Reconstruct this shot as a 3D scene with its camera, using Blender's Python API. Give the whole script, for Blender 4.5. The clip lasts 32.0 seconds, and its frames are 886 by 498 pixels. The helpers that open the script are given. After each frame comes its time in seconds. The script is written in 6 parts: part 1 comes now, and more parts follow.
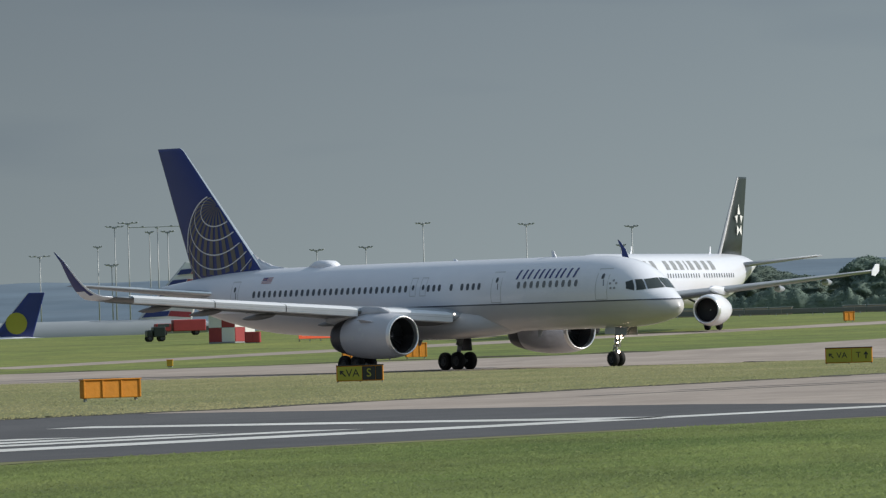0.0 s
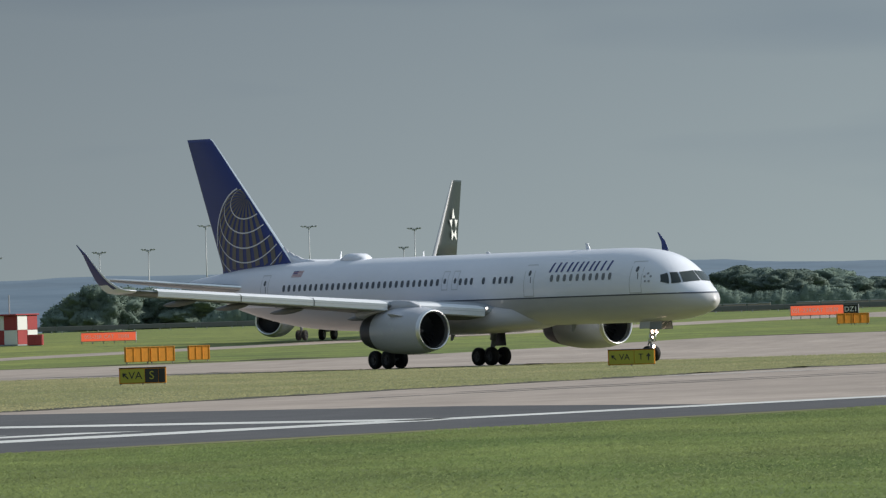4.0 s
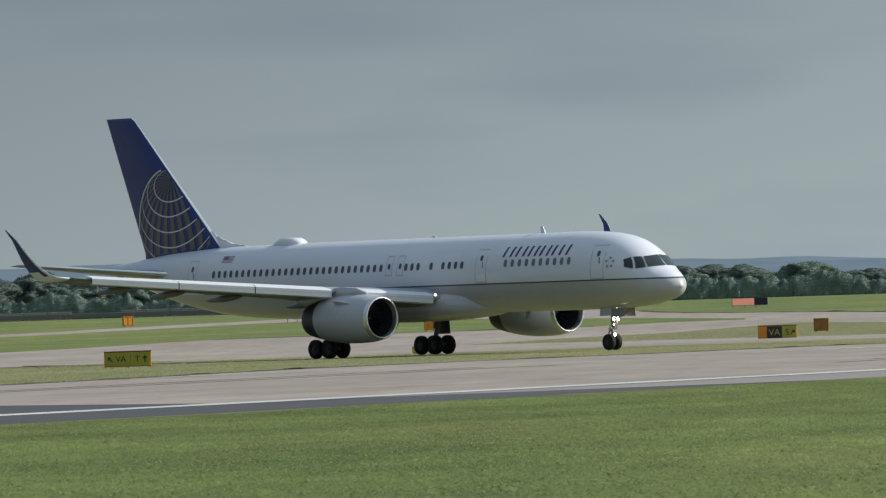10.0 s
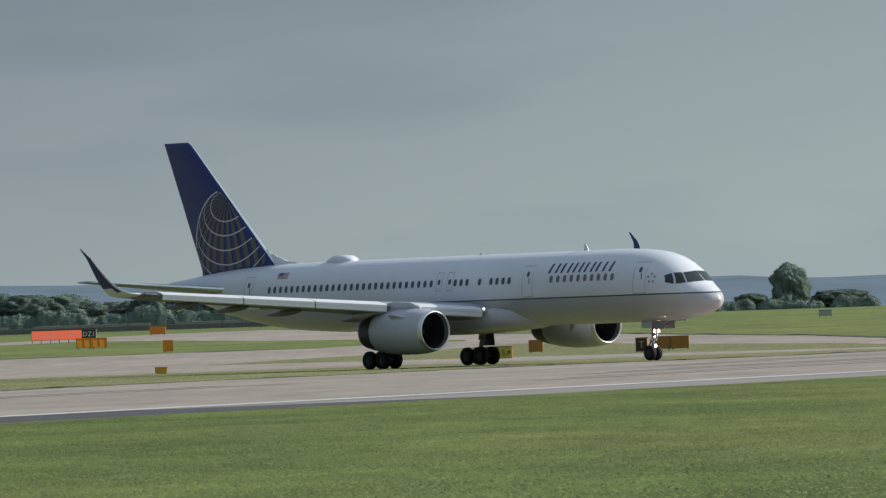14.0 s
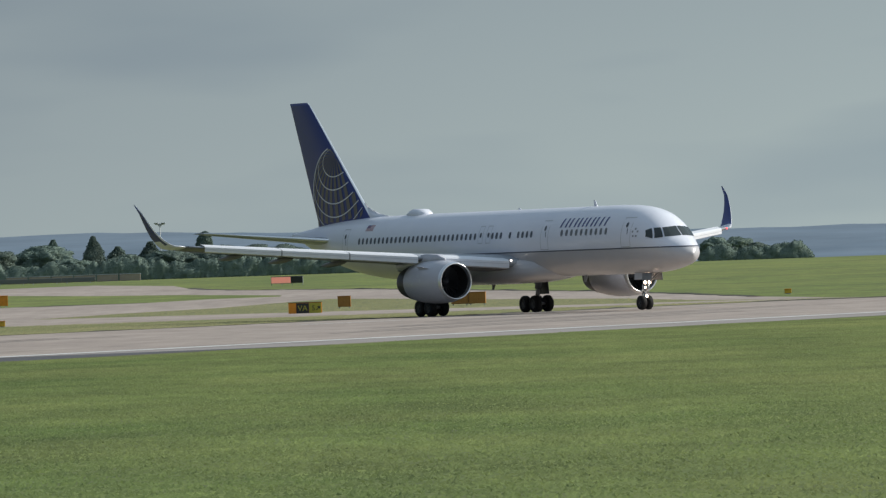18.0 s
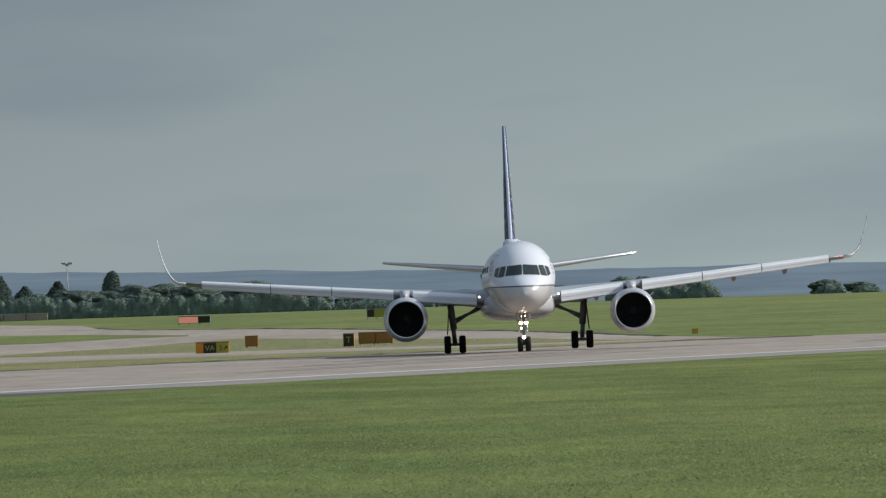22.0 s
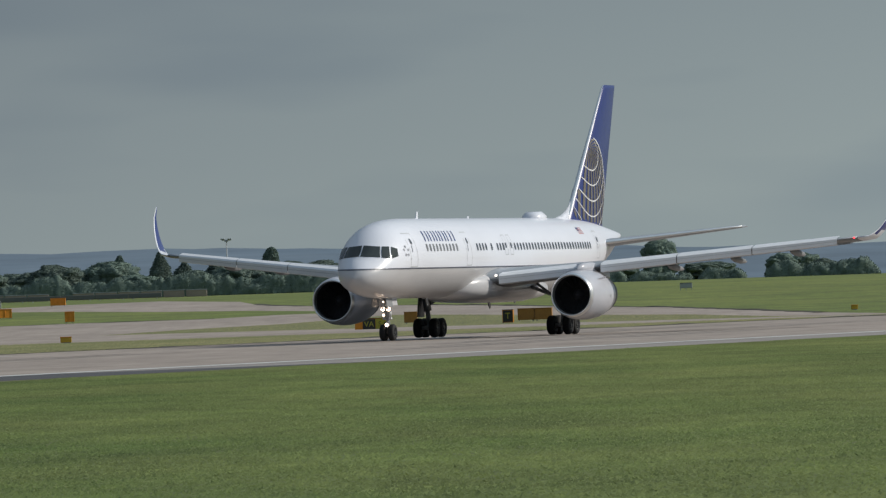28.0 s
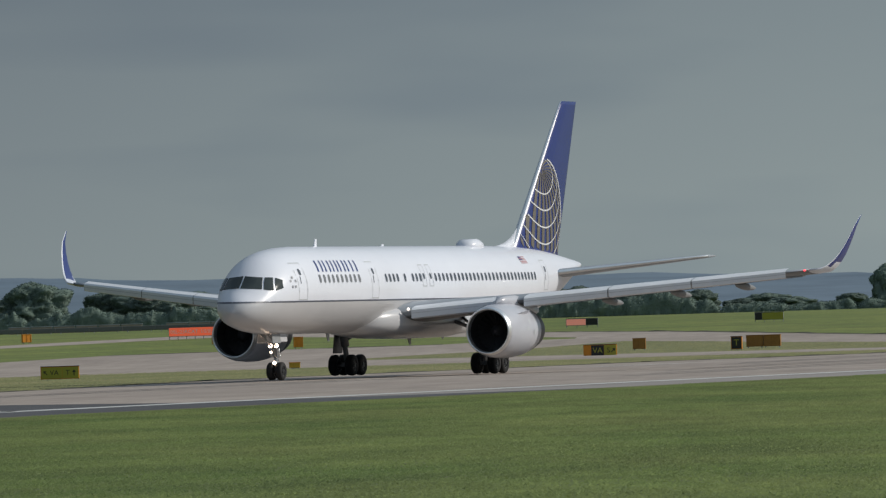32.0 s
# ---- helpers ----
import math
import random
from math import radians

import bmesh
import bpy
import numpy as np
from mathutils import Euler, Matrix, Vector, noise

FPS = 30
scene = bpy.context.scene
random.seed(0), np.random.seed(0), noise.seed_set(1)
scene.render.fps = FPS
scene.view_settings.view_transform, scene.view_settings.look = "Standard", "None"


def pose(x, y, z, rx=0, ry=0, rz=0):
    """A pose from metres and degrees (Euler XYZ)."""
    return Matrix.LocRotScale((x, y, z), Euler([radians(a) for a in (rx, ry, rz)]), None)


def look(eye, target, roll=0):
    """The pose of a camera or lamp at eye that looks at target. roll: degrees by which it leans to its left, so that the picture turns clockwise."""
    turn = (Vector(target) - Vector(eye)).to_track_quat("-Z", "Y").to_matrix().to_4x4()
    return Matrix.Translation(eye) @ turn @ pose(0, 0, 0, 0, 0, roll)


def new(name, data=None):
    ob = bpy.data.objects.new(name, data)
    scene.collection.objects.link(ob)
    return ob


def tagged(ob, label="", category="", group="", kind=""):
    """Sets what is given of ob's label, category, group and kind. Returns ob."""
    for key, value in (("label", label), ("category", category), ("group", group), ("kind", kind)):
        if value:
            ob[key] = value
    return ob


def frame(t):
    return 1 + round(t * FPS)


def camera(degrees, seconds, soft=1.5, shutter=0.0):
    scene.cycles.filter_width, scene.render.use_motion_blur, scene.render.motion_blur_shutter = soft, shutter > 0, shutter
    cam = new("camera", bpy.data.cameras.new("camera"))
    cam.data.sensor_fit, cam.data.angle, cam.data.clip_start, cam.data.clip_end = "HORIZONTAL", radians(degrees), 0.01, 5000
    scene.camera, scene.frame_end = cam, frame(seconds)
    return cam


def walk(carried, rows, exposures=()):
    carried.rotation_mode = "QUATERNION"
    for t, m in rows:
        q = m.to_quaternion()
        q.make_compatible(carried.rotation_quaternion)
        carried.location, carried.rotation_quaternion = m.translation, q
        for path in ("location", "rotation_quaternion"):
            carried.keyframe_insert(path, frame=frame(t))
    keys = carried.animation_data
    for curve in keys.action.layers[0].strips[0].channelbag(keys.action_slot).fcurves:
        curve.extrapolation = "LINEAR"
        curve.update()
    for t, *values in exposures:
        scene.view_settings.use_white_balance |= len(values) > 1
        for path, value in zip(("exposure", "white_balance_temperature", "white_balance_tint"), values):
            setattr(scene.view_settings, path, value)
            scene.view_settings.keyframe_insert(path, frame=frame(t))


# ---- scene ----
cam = camera(5.390, 32.0, soft=1.3)
# seconds, eye x, y and z, pan, tilt, roll (degrees; pan 0 looks along +y)
VIEW = [
    (0, -4.02, 97.81, 1.550, -7.634, 0.576, -1.67),
    (0.5, -4.02, 97.81, 1.548, -7.433, 0.570, -1.72),
    (1, -4.02, 97.81, 1.546, -7.233, 0.611, -1.75),
    (1.5, -4.02, 97.81, 1.543, -7.057, 0.631, -1.79),
    (2, -4.02, 97.81, 1.541, -6.869, 0.527, -1.78),
    (2.5, -4.02, 97.81, 1.539, -6.690, 0.495, -1.73),
    (4.5, -4.02, 97.81, 1.530, -6.119, 0.571, -1.78),
    (5, -4.02, 97.81, 1.523, -5.875, 0.589, -1.79),
    (5.5, -4.02, 97.81, 1.516, -5.694, 0.637, -1.78),
    (6, -4.02, 97.81, 1.509, -5.517, 0.562, -1.72),
    (6.5, -4.02, 97.81, 1.501, -5.227, 0.496, -1.81),
    (7, -4.02, 97.81, 1.494, -4.141, 0.437, -1.89),
    (7.5, -4.02, 97.81, 1.487, -4.187, 0.453, -1.92),
    (8, -4.02, 97.81, 1.480, -4.173, 0.512, -1.96),
    (8.5, -4.02, 97.81, 1.470, -3.871, 0.543, -1.90),
    (9, -4.02, 97.81, 1.460, -3.536, 0.528, -1.87),
    (9.5, -4.02, 97.81, 1.450, -3.449, 0.527, -1.85),
    (10, -4.02, 97.81, 1.440, -3.247, 0.481, -1.81),
    (10.5, -4.02, 97.81, 1.430, -2.995, 0.478, -1.78),
    (11, -4.02, 97.81, 1.420, -2.769, 0.525, -1.80),
    (11.5, -4.02, 97.81, 1.420, -2.546, 0.548, -1.84),
    (12, -4.02, 97.81, 1.420, -2.248, 0.551, -1.90),
    (12.5, -4.02, 97.81, 1.420, -2.025, 0.570, -1.87),
    (13, -3.70, 90.20, 1.479, -1.870, 0.611, -1.92),
    (13.5, -3.02, 73.36, 1.537, -1.765, 0.607, -1.88),
    (14, -2.25, 54.77, 1.596, -1.596, 0.547, -1.90),
    (14.5, -1.49, 36.19, 1.654, -1.387, 0.546, -1.84),
    (15, -0.72, 17.61, 1.713, -1.269, 0.505, -1.84),
    (15.5, -0.18, 4.40, 1.771, -1.151, 0.463, -1.84),
    (16, -0.00, 0.00, 1.830, -1.033, 0.421, -1.85),
    (16.5, -0.00, 0.00, 1.830, -0.915, 0.385, -1.85),
    (17, -0.00, 0.00, 1.830, -0.705, 0.376, -1.89),
    (17.5, -0.00, 0.00, 1.830, -0.599, 0.267, -1.91),
    (18, -0.00, 0.00, 1.830, -0.538, 0.223, -1.91),
    (18.5, -0.00, 0.00, 1.830, -0.511, 0.187, -1.92),
    (19, -0.00, 0.00, 1.830, -0.459, 0.230, -1.94),
    (19.5, -0.00, 0.00, 1.830, -0.325, 0.270, -1.89),
    (20, -0.00, 0.00, 1.830, -0.218, 0.313, -1.88),
    (20.5, -0.00, 0.00, 1.830, -0.158, 0.347, -1.88),
    (21, -0.00, 0.00, 1.830, -0.118, 0.360, -1.90),
    (21.5, -0.00, 0.00, 1.830, -0.098, 0.365, -1.87),
    (22, -0.00, 0.00, 1.830, 0.034, 0.446, -1.93),
    (22.5, -0.00, 0.00, 1.830, 0.166, 0.430, -1.94),
    (23, -0.00, 0.00, 1.830, 0.227, 0.452, -1.96),
    (23.5, -0.00, 0.00, 1.830, 0.242, 0.495, -1.92),
    (24, -0.00, 0.00, 1.830, 0.242, 0.486, -1.93),
    (24.5, -0.00, 0.00, 1.830, 0.215, 0.463, -1.91),
    (26.5, -0.00, 0.00, 1.830, -0.379, 0.354, -1.84),
    (27, -0.00, 0.00, 1.830, -0.710, 0.358, -1.89),
    (27.5, -0.00, 0.00, 1.830, -0.860, 0.322, -1.88),
    (28, -0.00, 0.00, 1.830, -0.939, 0.333, -1.90),
    (28.5, -0.00, 0.00, 1.830, -1.034, 0.355, -1.88),
    (29, -0.00, 0.00, 1.830, -1.143, 0.395, -1.88),
    (29.5, -0.00, 0.00, 1.830, -1.242, 0.491, -1.86),
    (30, -0.00, 0.00, 1.830, -1.424, 0.567, -1.88),
    (30.5, -0.00, 0.00, 1.830, -1.647, 0.579, -1.86),
    (31, -0.00, 0.00, 1.830, -1.901, 0.536, -1.83),
    (31.5, -0.00, 0.00, 1.830, -2.118, 0.538, -1.78),
    (32, -0.00, 0.00, 1.830, -2.326, 0.536, -1.73),
]


def aim(x, y, z, pan, tilt, roll):
    p, t = radians(pan), radians(tilt)
    d = (math.sin(p) * math.cos(t), math.cos(p) * math.cos(t), math.sin(t))
    return look((x, y, z), (x + d[0] * 100, y + d[1] * 100, z + d[2] * 100), roll)


walk(cam, [(r[0], aim(*r[1:])) for r in VIEW],
     exposures=[(0, 0.2), (2, 0.28), (5, 0.29), (7, 0.26), (9, 0.27), (14, 0.22), (19, 0.27), (21, 0.17), (23, 0.08), (28, -0.12), (30, -0.14), (32, -0.2)])

# the airliner's path: seconds, x, y of the main gear on the ground, heading, bank (degrees)
TAXI = [
    (0, -77.09, 626.56, -43.05, 0.09),
    (0.5, -75.18, 625.03, -43.20, -0.12),
    (1, -73.24, 623.53, -43.45, -0.15),
    (1.5, -71.31, 622.05, -43.65, -0.07),
    (2, -69.40, 620.60, -43.98, -0.05),
    (2.5, -67.45, 619.19, -44.31, -0.10),
    (4.5, -59.71, 614.82, -45.34, 0.12),
    (5, -57.67, 613.29, -45.58, 0.22),
    (5.5, -55.60, 611.68, -45.79, 0.14),
    (6, -53.52, 610.00, -46.07, 0.11),
    (6.5, -51.47, 608.21, -46.21, 0.01),
    (7, -49.38, 606.35, -45.84, -0.21),
    (7.5, -47.17, 604.46, -45.83, -0.37),
    (8, -44.92, 602.52, -45.77, -0.31),
    (8.5, -42.62, 600.54, -45.83, -0.08),
    (9, -40.30, 598.52, -45.82, 0.06),
    (9.5, -37.96, 596.50, -45.84, 0.07),
    (10, -35.57, 594.51, -46.00, 0.25),
    (10.5, -33.18, 592.60, -46.11, 0.33),
    (11, -30.87, 590.81, -46.20, 0.42),
    (11.5, -28.58, 589.17, -46.38, 0.38),
    (12, -26.35, 587.72, -46.32, 0.39),
    (12.5, -24.18, 586.49, -46.45, 0.48),
    (13, -22.04, 585.49, -46.40, 0.49),
    (13.5, -19.92, 584.65, -46.67, 0.35),
    (14, -17.81, 582.96, -46.72, 0.31),
    (14.5, -15.75, 581.33, -47.06, 0.28),
    (16.5, -7.96, 572.10, -51.06, 0.14),
    (17, -6.17, 569.61, -53.13, 0.22),
    (17.5, -4.51, 567.14, -55.70, 0.25),
    (18, -2.93, 564.64, -58.85, 0.22),
    (18.5, -1.45, 562.11, -62.43, 0.33),
    (19, -0.07, 559.50, -66.25, 0.27),
    (19.5, 1.13, 556.80, -70.20, 0.24),
    (20, 2.15, 553.98, -74.20, 0.09),
    (20.5, 3.09, 551.02, -78.22, 0.17),
    (21, 3.75, 547.90, -82.16, 0.37),
    (21.5, 4.23, 544.64, -85.98, 0.35),
    (22, 4.50, 541.26, -89.52, 0.50),
    (22.5, 4.55, 537.79, -92.37, 0.48),
    (23, 4.43, 534.23, -95.02, 0.31),
    (23.5, 4.06, 530.58, -97.37, 0.35),
    (24, 3.58, 526.85, -99.53, 0.23),
    (24.5, 2.89, 523.07, -101.15, 0.01),
    (26.5, -1.27, 506.61, -105.61, -0.28),
    (27, -2.62, 501.97, -106.09, -0.47),
    (27.5, -3.98, 497.25, -106.47, -0.48),
    (28, -5.41, 492.43, -106.79, -0.49),
    (28.5, -6.99, 487.51, -107.09, -0.60),
    (29, -8.62, 482.50, -107.29, -0.68),
    (29.5, -10.30, 477.44, -107.61, -0.74),
    (30, -12.03, 472.33, -107.95, -0.65),
    (30.5, -13.84, 467.16, -108.19, -0.72),
    (31, -15.69, 461.94, -108.37, -0.72),
    (31.5, -17.66, 456.68, -108.48, -0.72),
    (32, -19.68, 451.39, -108.59, -0.75),
]

# ---- world, sun ----
SUN_AZ, SUN_EL = -9.0, 30.0   # the sun stands to the right of the view, a little beyond square


def sun_dir():
    a, e = radians(-SUN_AZ), radians(SUN_EL)
    return Vector((math.cos(a) * math.cos(e), math.sin(a) * math.cos(e), math.sin(e)))


sun = new("sun", bpy.data.lights.new("sun", "SUN"))
sun.data.energy, sun.data.angle, sun.data.color = 3.4, radians(0.6), (1.0, 0.95, 0.86)
sun.matrix_basis = look(sun_dir() * 500, (0, 0, 0))


def make_world():
    w = bpy.data.worlds.new("overcast_sky")
    w.use_nodes = True
    nt = w.node_tree
    N, L = nt.nodes, nt.links
    N.clear()
    out = N.new("ShaderNodeOutputWorld")
    bg = N.new("ShaderNodeBackground")
    sky = N.new("ShaderNodeTexSky")
    sky.sky_type, sky.sun_disc = "NISHITA", False
    sky.sun_elevation, sky.sun_rotation = radians(SUN_EL), radians(90 + SUN_AZ)
    sky.dust_density, sky.air_density = 2.0, 1.0
    dim = N.new("ShaderNodeMix")
    dim.data_type, dim.blend_type = "RGBA", "MULTIPLY"
    dim.inputs[0].default_value = 1.0
    dim.inputs[7].default_value = (0.09, 0.09, 0.09, 1)
    L.new(sky.outputs[0], dim.inputs[6])
    tc = N.new("ShaderNodeTexCoord")
    mp = N.new("ShaderNodeMapping")
    mp.inputs["Scale"].default_value = (6.5, 6.5, 34.0)
    L.new(tc.outputs["Generated"], mp.inputs[0])
    n1 = N.new("ShaderNodeTexNoise")
    n1.inputs["Scale"].default_value, n1.inputs["Detail"].default_value, n1.inputs["Roughness"].default_value = 1.0, 4.0, 0.48
    L.new(mp.outputs[0], n1.inputs["Vector"])
    ramp = N.new("ShaderNodeValToRGB")
    e = ramp.color_ramp.elements
    e[0].position, e[0].color = 0.41, (0.150, 0.199, 0.254, 1)
    e[1].position, e[1].color = 0.61, (0.255, 0.304, 0.327, 1)
    L.new(n1.outputs["Fac"], ramp.inputs[0])
    mix = N.new("ShaderNodeMix")
    mix.data_type = "RGBA"
    mix.inputs[0].default_value = 0.9
    L.new(dim.outputs[2], mix.inputs[6])
    L.new(ramp.outputs[0], mix.inputs[7])
    # cloud thins towards the sun's side and thickens overhead
    sep = N.new("ShaderNodeSeparateXYZ")
    L.new(tc.outputs["Generated"], sep.inputs[0])
    side = N.new("ShaderNodeMapRange")
    side.inputs[1].default_value, side.inputs[2].default_value, side.inputs[3].default_value, side.inputs[4].default_value = -0.2, 0.1, 0.71, 1.33
    L.new(sep.outputs[0], side.inputs[0])
    high = N.new("ShaderNodeMapRange")
    high.inputs[1].default_value, high.inputs[2].default_value, high.inputs[3].default_value, high.inputs[4].default_value = 0.004, 0.045, 1.17, 0.82
    L.new(sep.outputs[2], high.inputs[0])
    both = N.new("ShaderNodeMath")
    both.operation = "MULTIPLY"
    L.new(side.outputs[0], both.inputs[0])
    L.new(high.outputs[0], both.inputs[1])
    zen = N.new("ShaderNodeMapRange")
    zen.inputs[1].default_value, zen.inputs[2].default_value, zen.inputs[3].default_value, zen.inputs[4].default_value = 0.06, 0.6, 1.0, 1.7
    L.new(sep.outputs[2], zen.inputs[0])
    full = N.new("ShaderNodeMath")
    full.operation = "MULTIPLY"
    L.new(both.outputs[0], full.inputs[0])
    L.new(zen.outputs[0], full.inputs[1])
    L.new(full.outputs[0], bg.inputs[1])
    warm = N.new("ShaderNodeMapRange")
    warm.inputs[1].default_value, warm.inputs[2].default_value, warm.inputs[3].default_value, warm.inputs[4].default_value = -0.13, 0.04, 0.0, 1.0
    L.new(sep.outputs[0], warm.inputs[0])
    tint = N.new("ShaderNodeMix")
    tint.data_type = "RGBA"
    tint.inputs[6].default_value, tint.inputs[7].default_value = (0.99, 1.0, 1.01, 1), (0.99, 1.0, 0.958, 1)
    L.new(warm.outputs[0], tint.inputs[0])
    toned = N.new("ShaderNodeMix")
    toned.data_type, toned.blend_type = "RGBA", "MULTIPLY"
    toned.inputs[0].default_value = 1.0
    L.new(mix.outputs[2], toned.inputs[6])
    L.new(tint.outputs[2], toned.inputs[7])
    rise = N.new("ShaderNodeMapRange")
    rise.inputs[1].default_value, rise.inputs[2].default_value = 0.008, 0.042
    L.new(sep.outputs[2], rise.inputs[0])
    haze = N.new("ShaderNodeMix")
    haze.data_type = "RGBA"
    haze.inputs[6].default_value, haze.inputs[7].default_value = (0.97, 0.965, 0.95, 1), (0.915, 0.942, 1.015, 1)
    L.new(rise.outputs[0], haze.inputs[0])
    hazed = N.new("ShaderNodeMix")
    hazed.data_type, hazed.blend_type = "RGBA", "MULTIPLY"
    hazed.inputs[0].default_value = 1.0
    L.new(toned.outputs[2], hazed.inputs[6])
    L.new(haze.outputs[2], hazed.inputs[7])
    L.new(hazed.outputs[2], bg.inputs[0])
    L.new(bg.outputs[0], out.inputs[0])
    scene.world = w


make_world()
scene.view_settings.exposure = 0.0


# ---- materials ----
def mat(name, color, rough=0.6, metal=0.0, var=0.0, scale=1.0, color2=None, bump=0.0, bscale=20.0, coat=0.0, emit=None, power=0.0, stretch=None, island=False):
    m = bpy.data.materials.new(name)
    m.use_nodes = True
    nt = m.node_tree
    N, L = nt.nodes, nt.links
    b = N["Principled BSDF"]
    b.inputs["Base Color"].default_value = (*color, 1)
    b.inputs["Roughness"].default_value = rough
    b.inputs["Metallic"].default_value = metal
    b.inputs["Coat Weight"].default_value = coat
    if emit:
        b.inputs["Emission Color"].default_value = (*emit, 1)
        b.inputs["Emission Strength"].default_value = power
    tc = N.new("ShaderNodeTexCoord")
    vec = tc.outputs["Object"]
    if stretch:
        mp = N.new("ShaderNodeMapping")
        mp.inputs["Scale"].default_value = stretch
        L.new(vec, mp.inputs[0])
        vec = mp.outputs[0]
    if var or color2:
        n = N.new("ShaderNodeTexNoise")
        n.inputs["Scale"].default_value, n.inputs["Detail"].default_value = scale, 6.0
        n.inputs["Roughness"].default_value = 0.62
        L.new(vec, n.inputs["Vector"])
        n2 = N.new("ShaderNodeTexNoise")
        n2.inputs["Scale"].default_value, n2.inputs["Detail"].default_value = scale * 0.12, 3.0
        L.new(vec, n2.inputs["Vector"])
        add = N.new("ShaderNodeMath")
        add.operation = "MULTIPLY_ADD"
        L.new(n.outputs["Fac"], add.inputs[0])
        add.inputs[1].default_value = 0.5
        half = N.new("ShaderNodeMath")
        half.operation = "MULTIPLY"
        half.inputs[1].default_value = 0.5
        L.new(n2.outputs["Fac"], half.inputs[0])
        L.new(half.outputs[0], add.inputs[2])
        r = N.new("ShaderNodeValToRGB")
        c2 = color2 or tuple(c * (1 - var) for c in color)
        r.color_ramp.elements[0].position, r.color_ramp.elements[0].color = 0.36, (*c2, 1)
        r.color_ramp.elements[1].position, r.color_ramp.elements[1].color = 0.64, (*color, 1)
        L.new(add.outputs[0], r.inputs[0])
        src = r.outputs[0]
        if island:
            oi = N.new("ShaderNodeObjectInfo")
            hv = N.new("ShaderNodeHueSaturation")
            mr = N.new("ShaderNodeMapRange")
            mr.inputs[3].default_value, mr.inputs[4].default_value = 0.75, 1.25
            L.new(oi.outputs["Random"], mr.inputs[0])
            L.new(mr.outputs[0], hv.inputs["Value"])
            L.new(src, hv.inputs["Color"])
            src = hv.outputs[0]
        L.new(src, b.inputs["Base Color"])
    if bump:
        nb = N.new("ShaderNodeTexNoise")
        nb.inputs["Scale"].default_value, nb.inputs["Detail"].default_value = bscale, 4.0
        L.new(vec, nb.inputs["Vector"])
        bp = N.new("ShaderNodeBump")
        bp.inputs["Strength"].default_value, bp.inputs["Distance"].default_value = bump, 0.05
        L.new(nb.outputs["Fac"], bp.inputs["Height"])
        L.new(bp.outputs[0], b.inputs["Normal"])
    return m


M = {}
M["white"] = mat("white_gloss_paint", (0.79, 0.81, 0.88), 0.28, var=0.05, scale=0.7, coat=0.3)
M["belly"] = mat("light_grey_gloss_paint", (0.55, 0.545, 0.56), 0.3, var=0.08, scale=0.6, coat=0.3)
M["wing"] = mat("wing_grey_paint", (0.34, 0.37, 0.41), 0.35, var=0.12, scale=0.8, stretch=(1, 0.3, 1))
M["metal"] = mat("bare_metal_edge", (0.86, 0.87, 0.88), 0.32, metal=0.9, var=0.1, scale=3)
M["slat"] = mat("white_slat_paint", (0.78, 0.80, 0.84), 0.38, var=0.08, scale=2)
M["dark_metal"] = mat("dark_metal", (0.09, 0.09, 0.10), 0.45, metal=0.6, var=0.3, scale=6)
M["nacelle"] = mat("nacelle_grey_paint", (0.50, 0.51, 0.56), 0.3, var=0.06, scale=1, coat=0.2)
M["blue"] = mat("dark_blue_gloss_paint", (0.017, 0.033, 0.180), 0.3, var=0.1, scale=1, coat=0.15)
M["gold"] = mat("gold_paint", (0.150, 0.133, 0.108), 0.4, var=0.1, scale=2)
M["line_white"] = mat("white_line_paint", (0.78, 0.78, 0.76), 0.4)
M["glass"] = mat("dark_window_glass", (0.040, 0.050, 0.050), 0.06)
M["win"] = mat("cabin_window", (0.085, 0.095, 0.115), 0.15)
M["arc"] = mat("pale_globe_line", (0.68, 0.68, 0.69), 0.4)
M["shade"] = mat("drawn_window_shade", (0.17, 0.18, 0.195), 0.4)
M["emblem"] = mat("grey_emblem_paint", (0.32, 0.33, 0.36), 0.5)
M["grey_line"] = mat("grey_door_line", (0.52, 0.54, 0.57), 0.5)
M["dark_line"] = mat("dark_blue_grey_stripe", (0.09, 0.10, 0.13), 0.4)
M["tyre"] = mat("black_rubber", (0.012, 0.012, 0.013), 0.8, var=0.3, scale=8)
M["rim"] = mat("grey_wheel_rim", (0.07, 0.072, 0.075), 0.4, metal=0.5)
M["strut"] = mat("landing_gear_grey", (0.28, 0.29, 0.30), 0.4, var=0.2, scale=6)
M["hole"] = mat("engine_black", (0.012, 0.012, 0.014), 0.6)
M["fan"] = mat("fan_blade_metal", (0.10, 0.10, 0.11), 0.35, metal=0.8)
M["lamp"] = mat("landing_lamp_glow", (1, 0.9, 0.8), 0.3, emit=(1.0, 0.74, 0.55), power=9)
M["small_lamp"] = mat("small_lamp_glow", (1, 0.95, 0.9), 0.3, emit=(1.0, 0.9, 0.8), power=1.6)
M["red_lamp"] = mat("red_lamp_glow", (1, 0.1, 0.05), 0.3, emit=(1.0, 0.05, 0.07), power=3)
M["faded_red"] = mat("faded_red_paint", (0.42, 0.20, 0.21), 0.5)
# wing grey darkened in the colour to imitate the shade beneath the wing
M["wing_shade"] = mat("wing_underside_painted_shade", (0.215, 0.215, 0.22), 0.45, var=0.25, scale=0.8)
M["red"] = mat("red_paint", (0.38, 0.045, 0.05), 0.5, var=0.2, scale=2)
M["green_black"] = mat("charcoal_green_paint", (0.014, 0.023, 0.021), 0.4, var=0.1, scale=1)
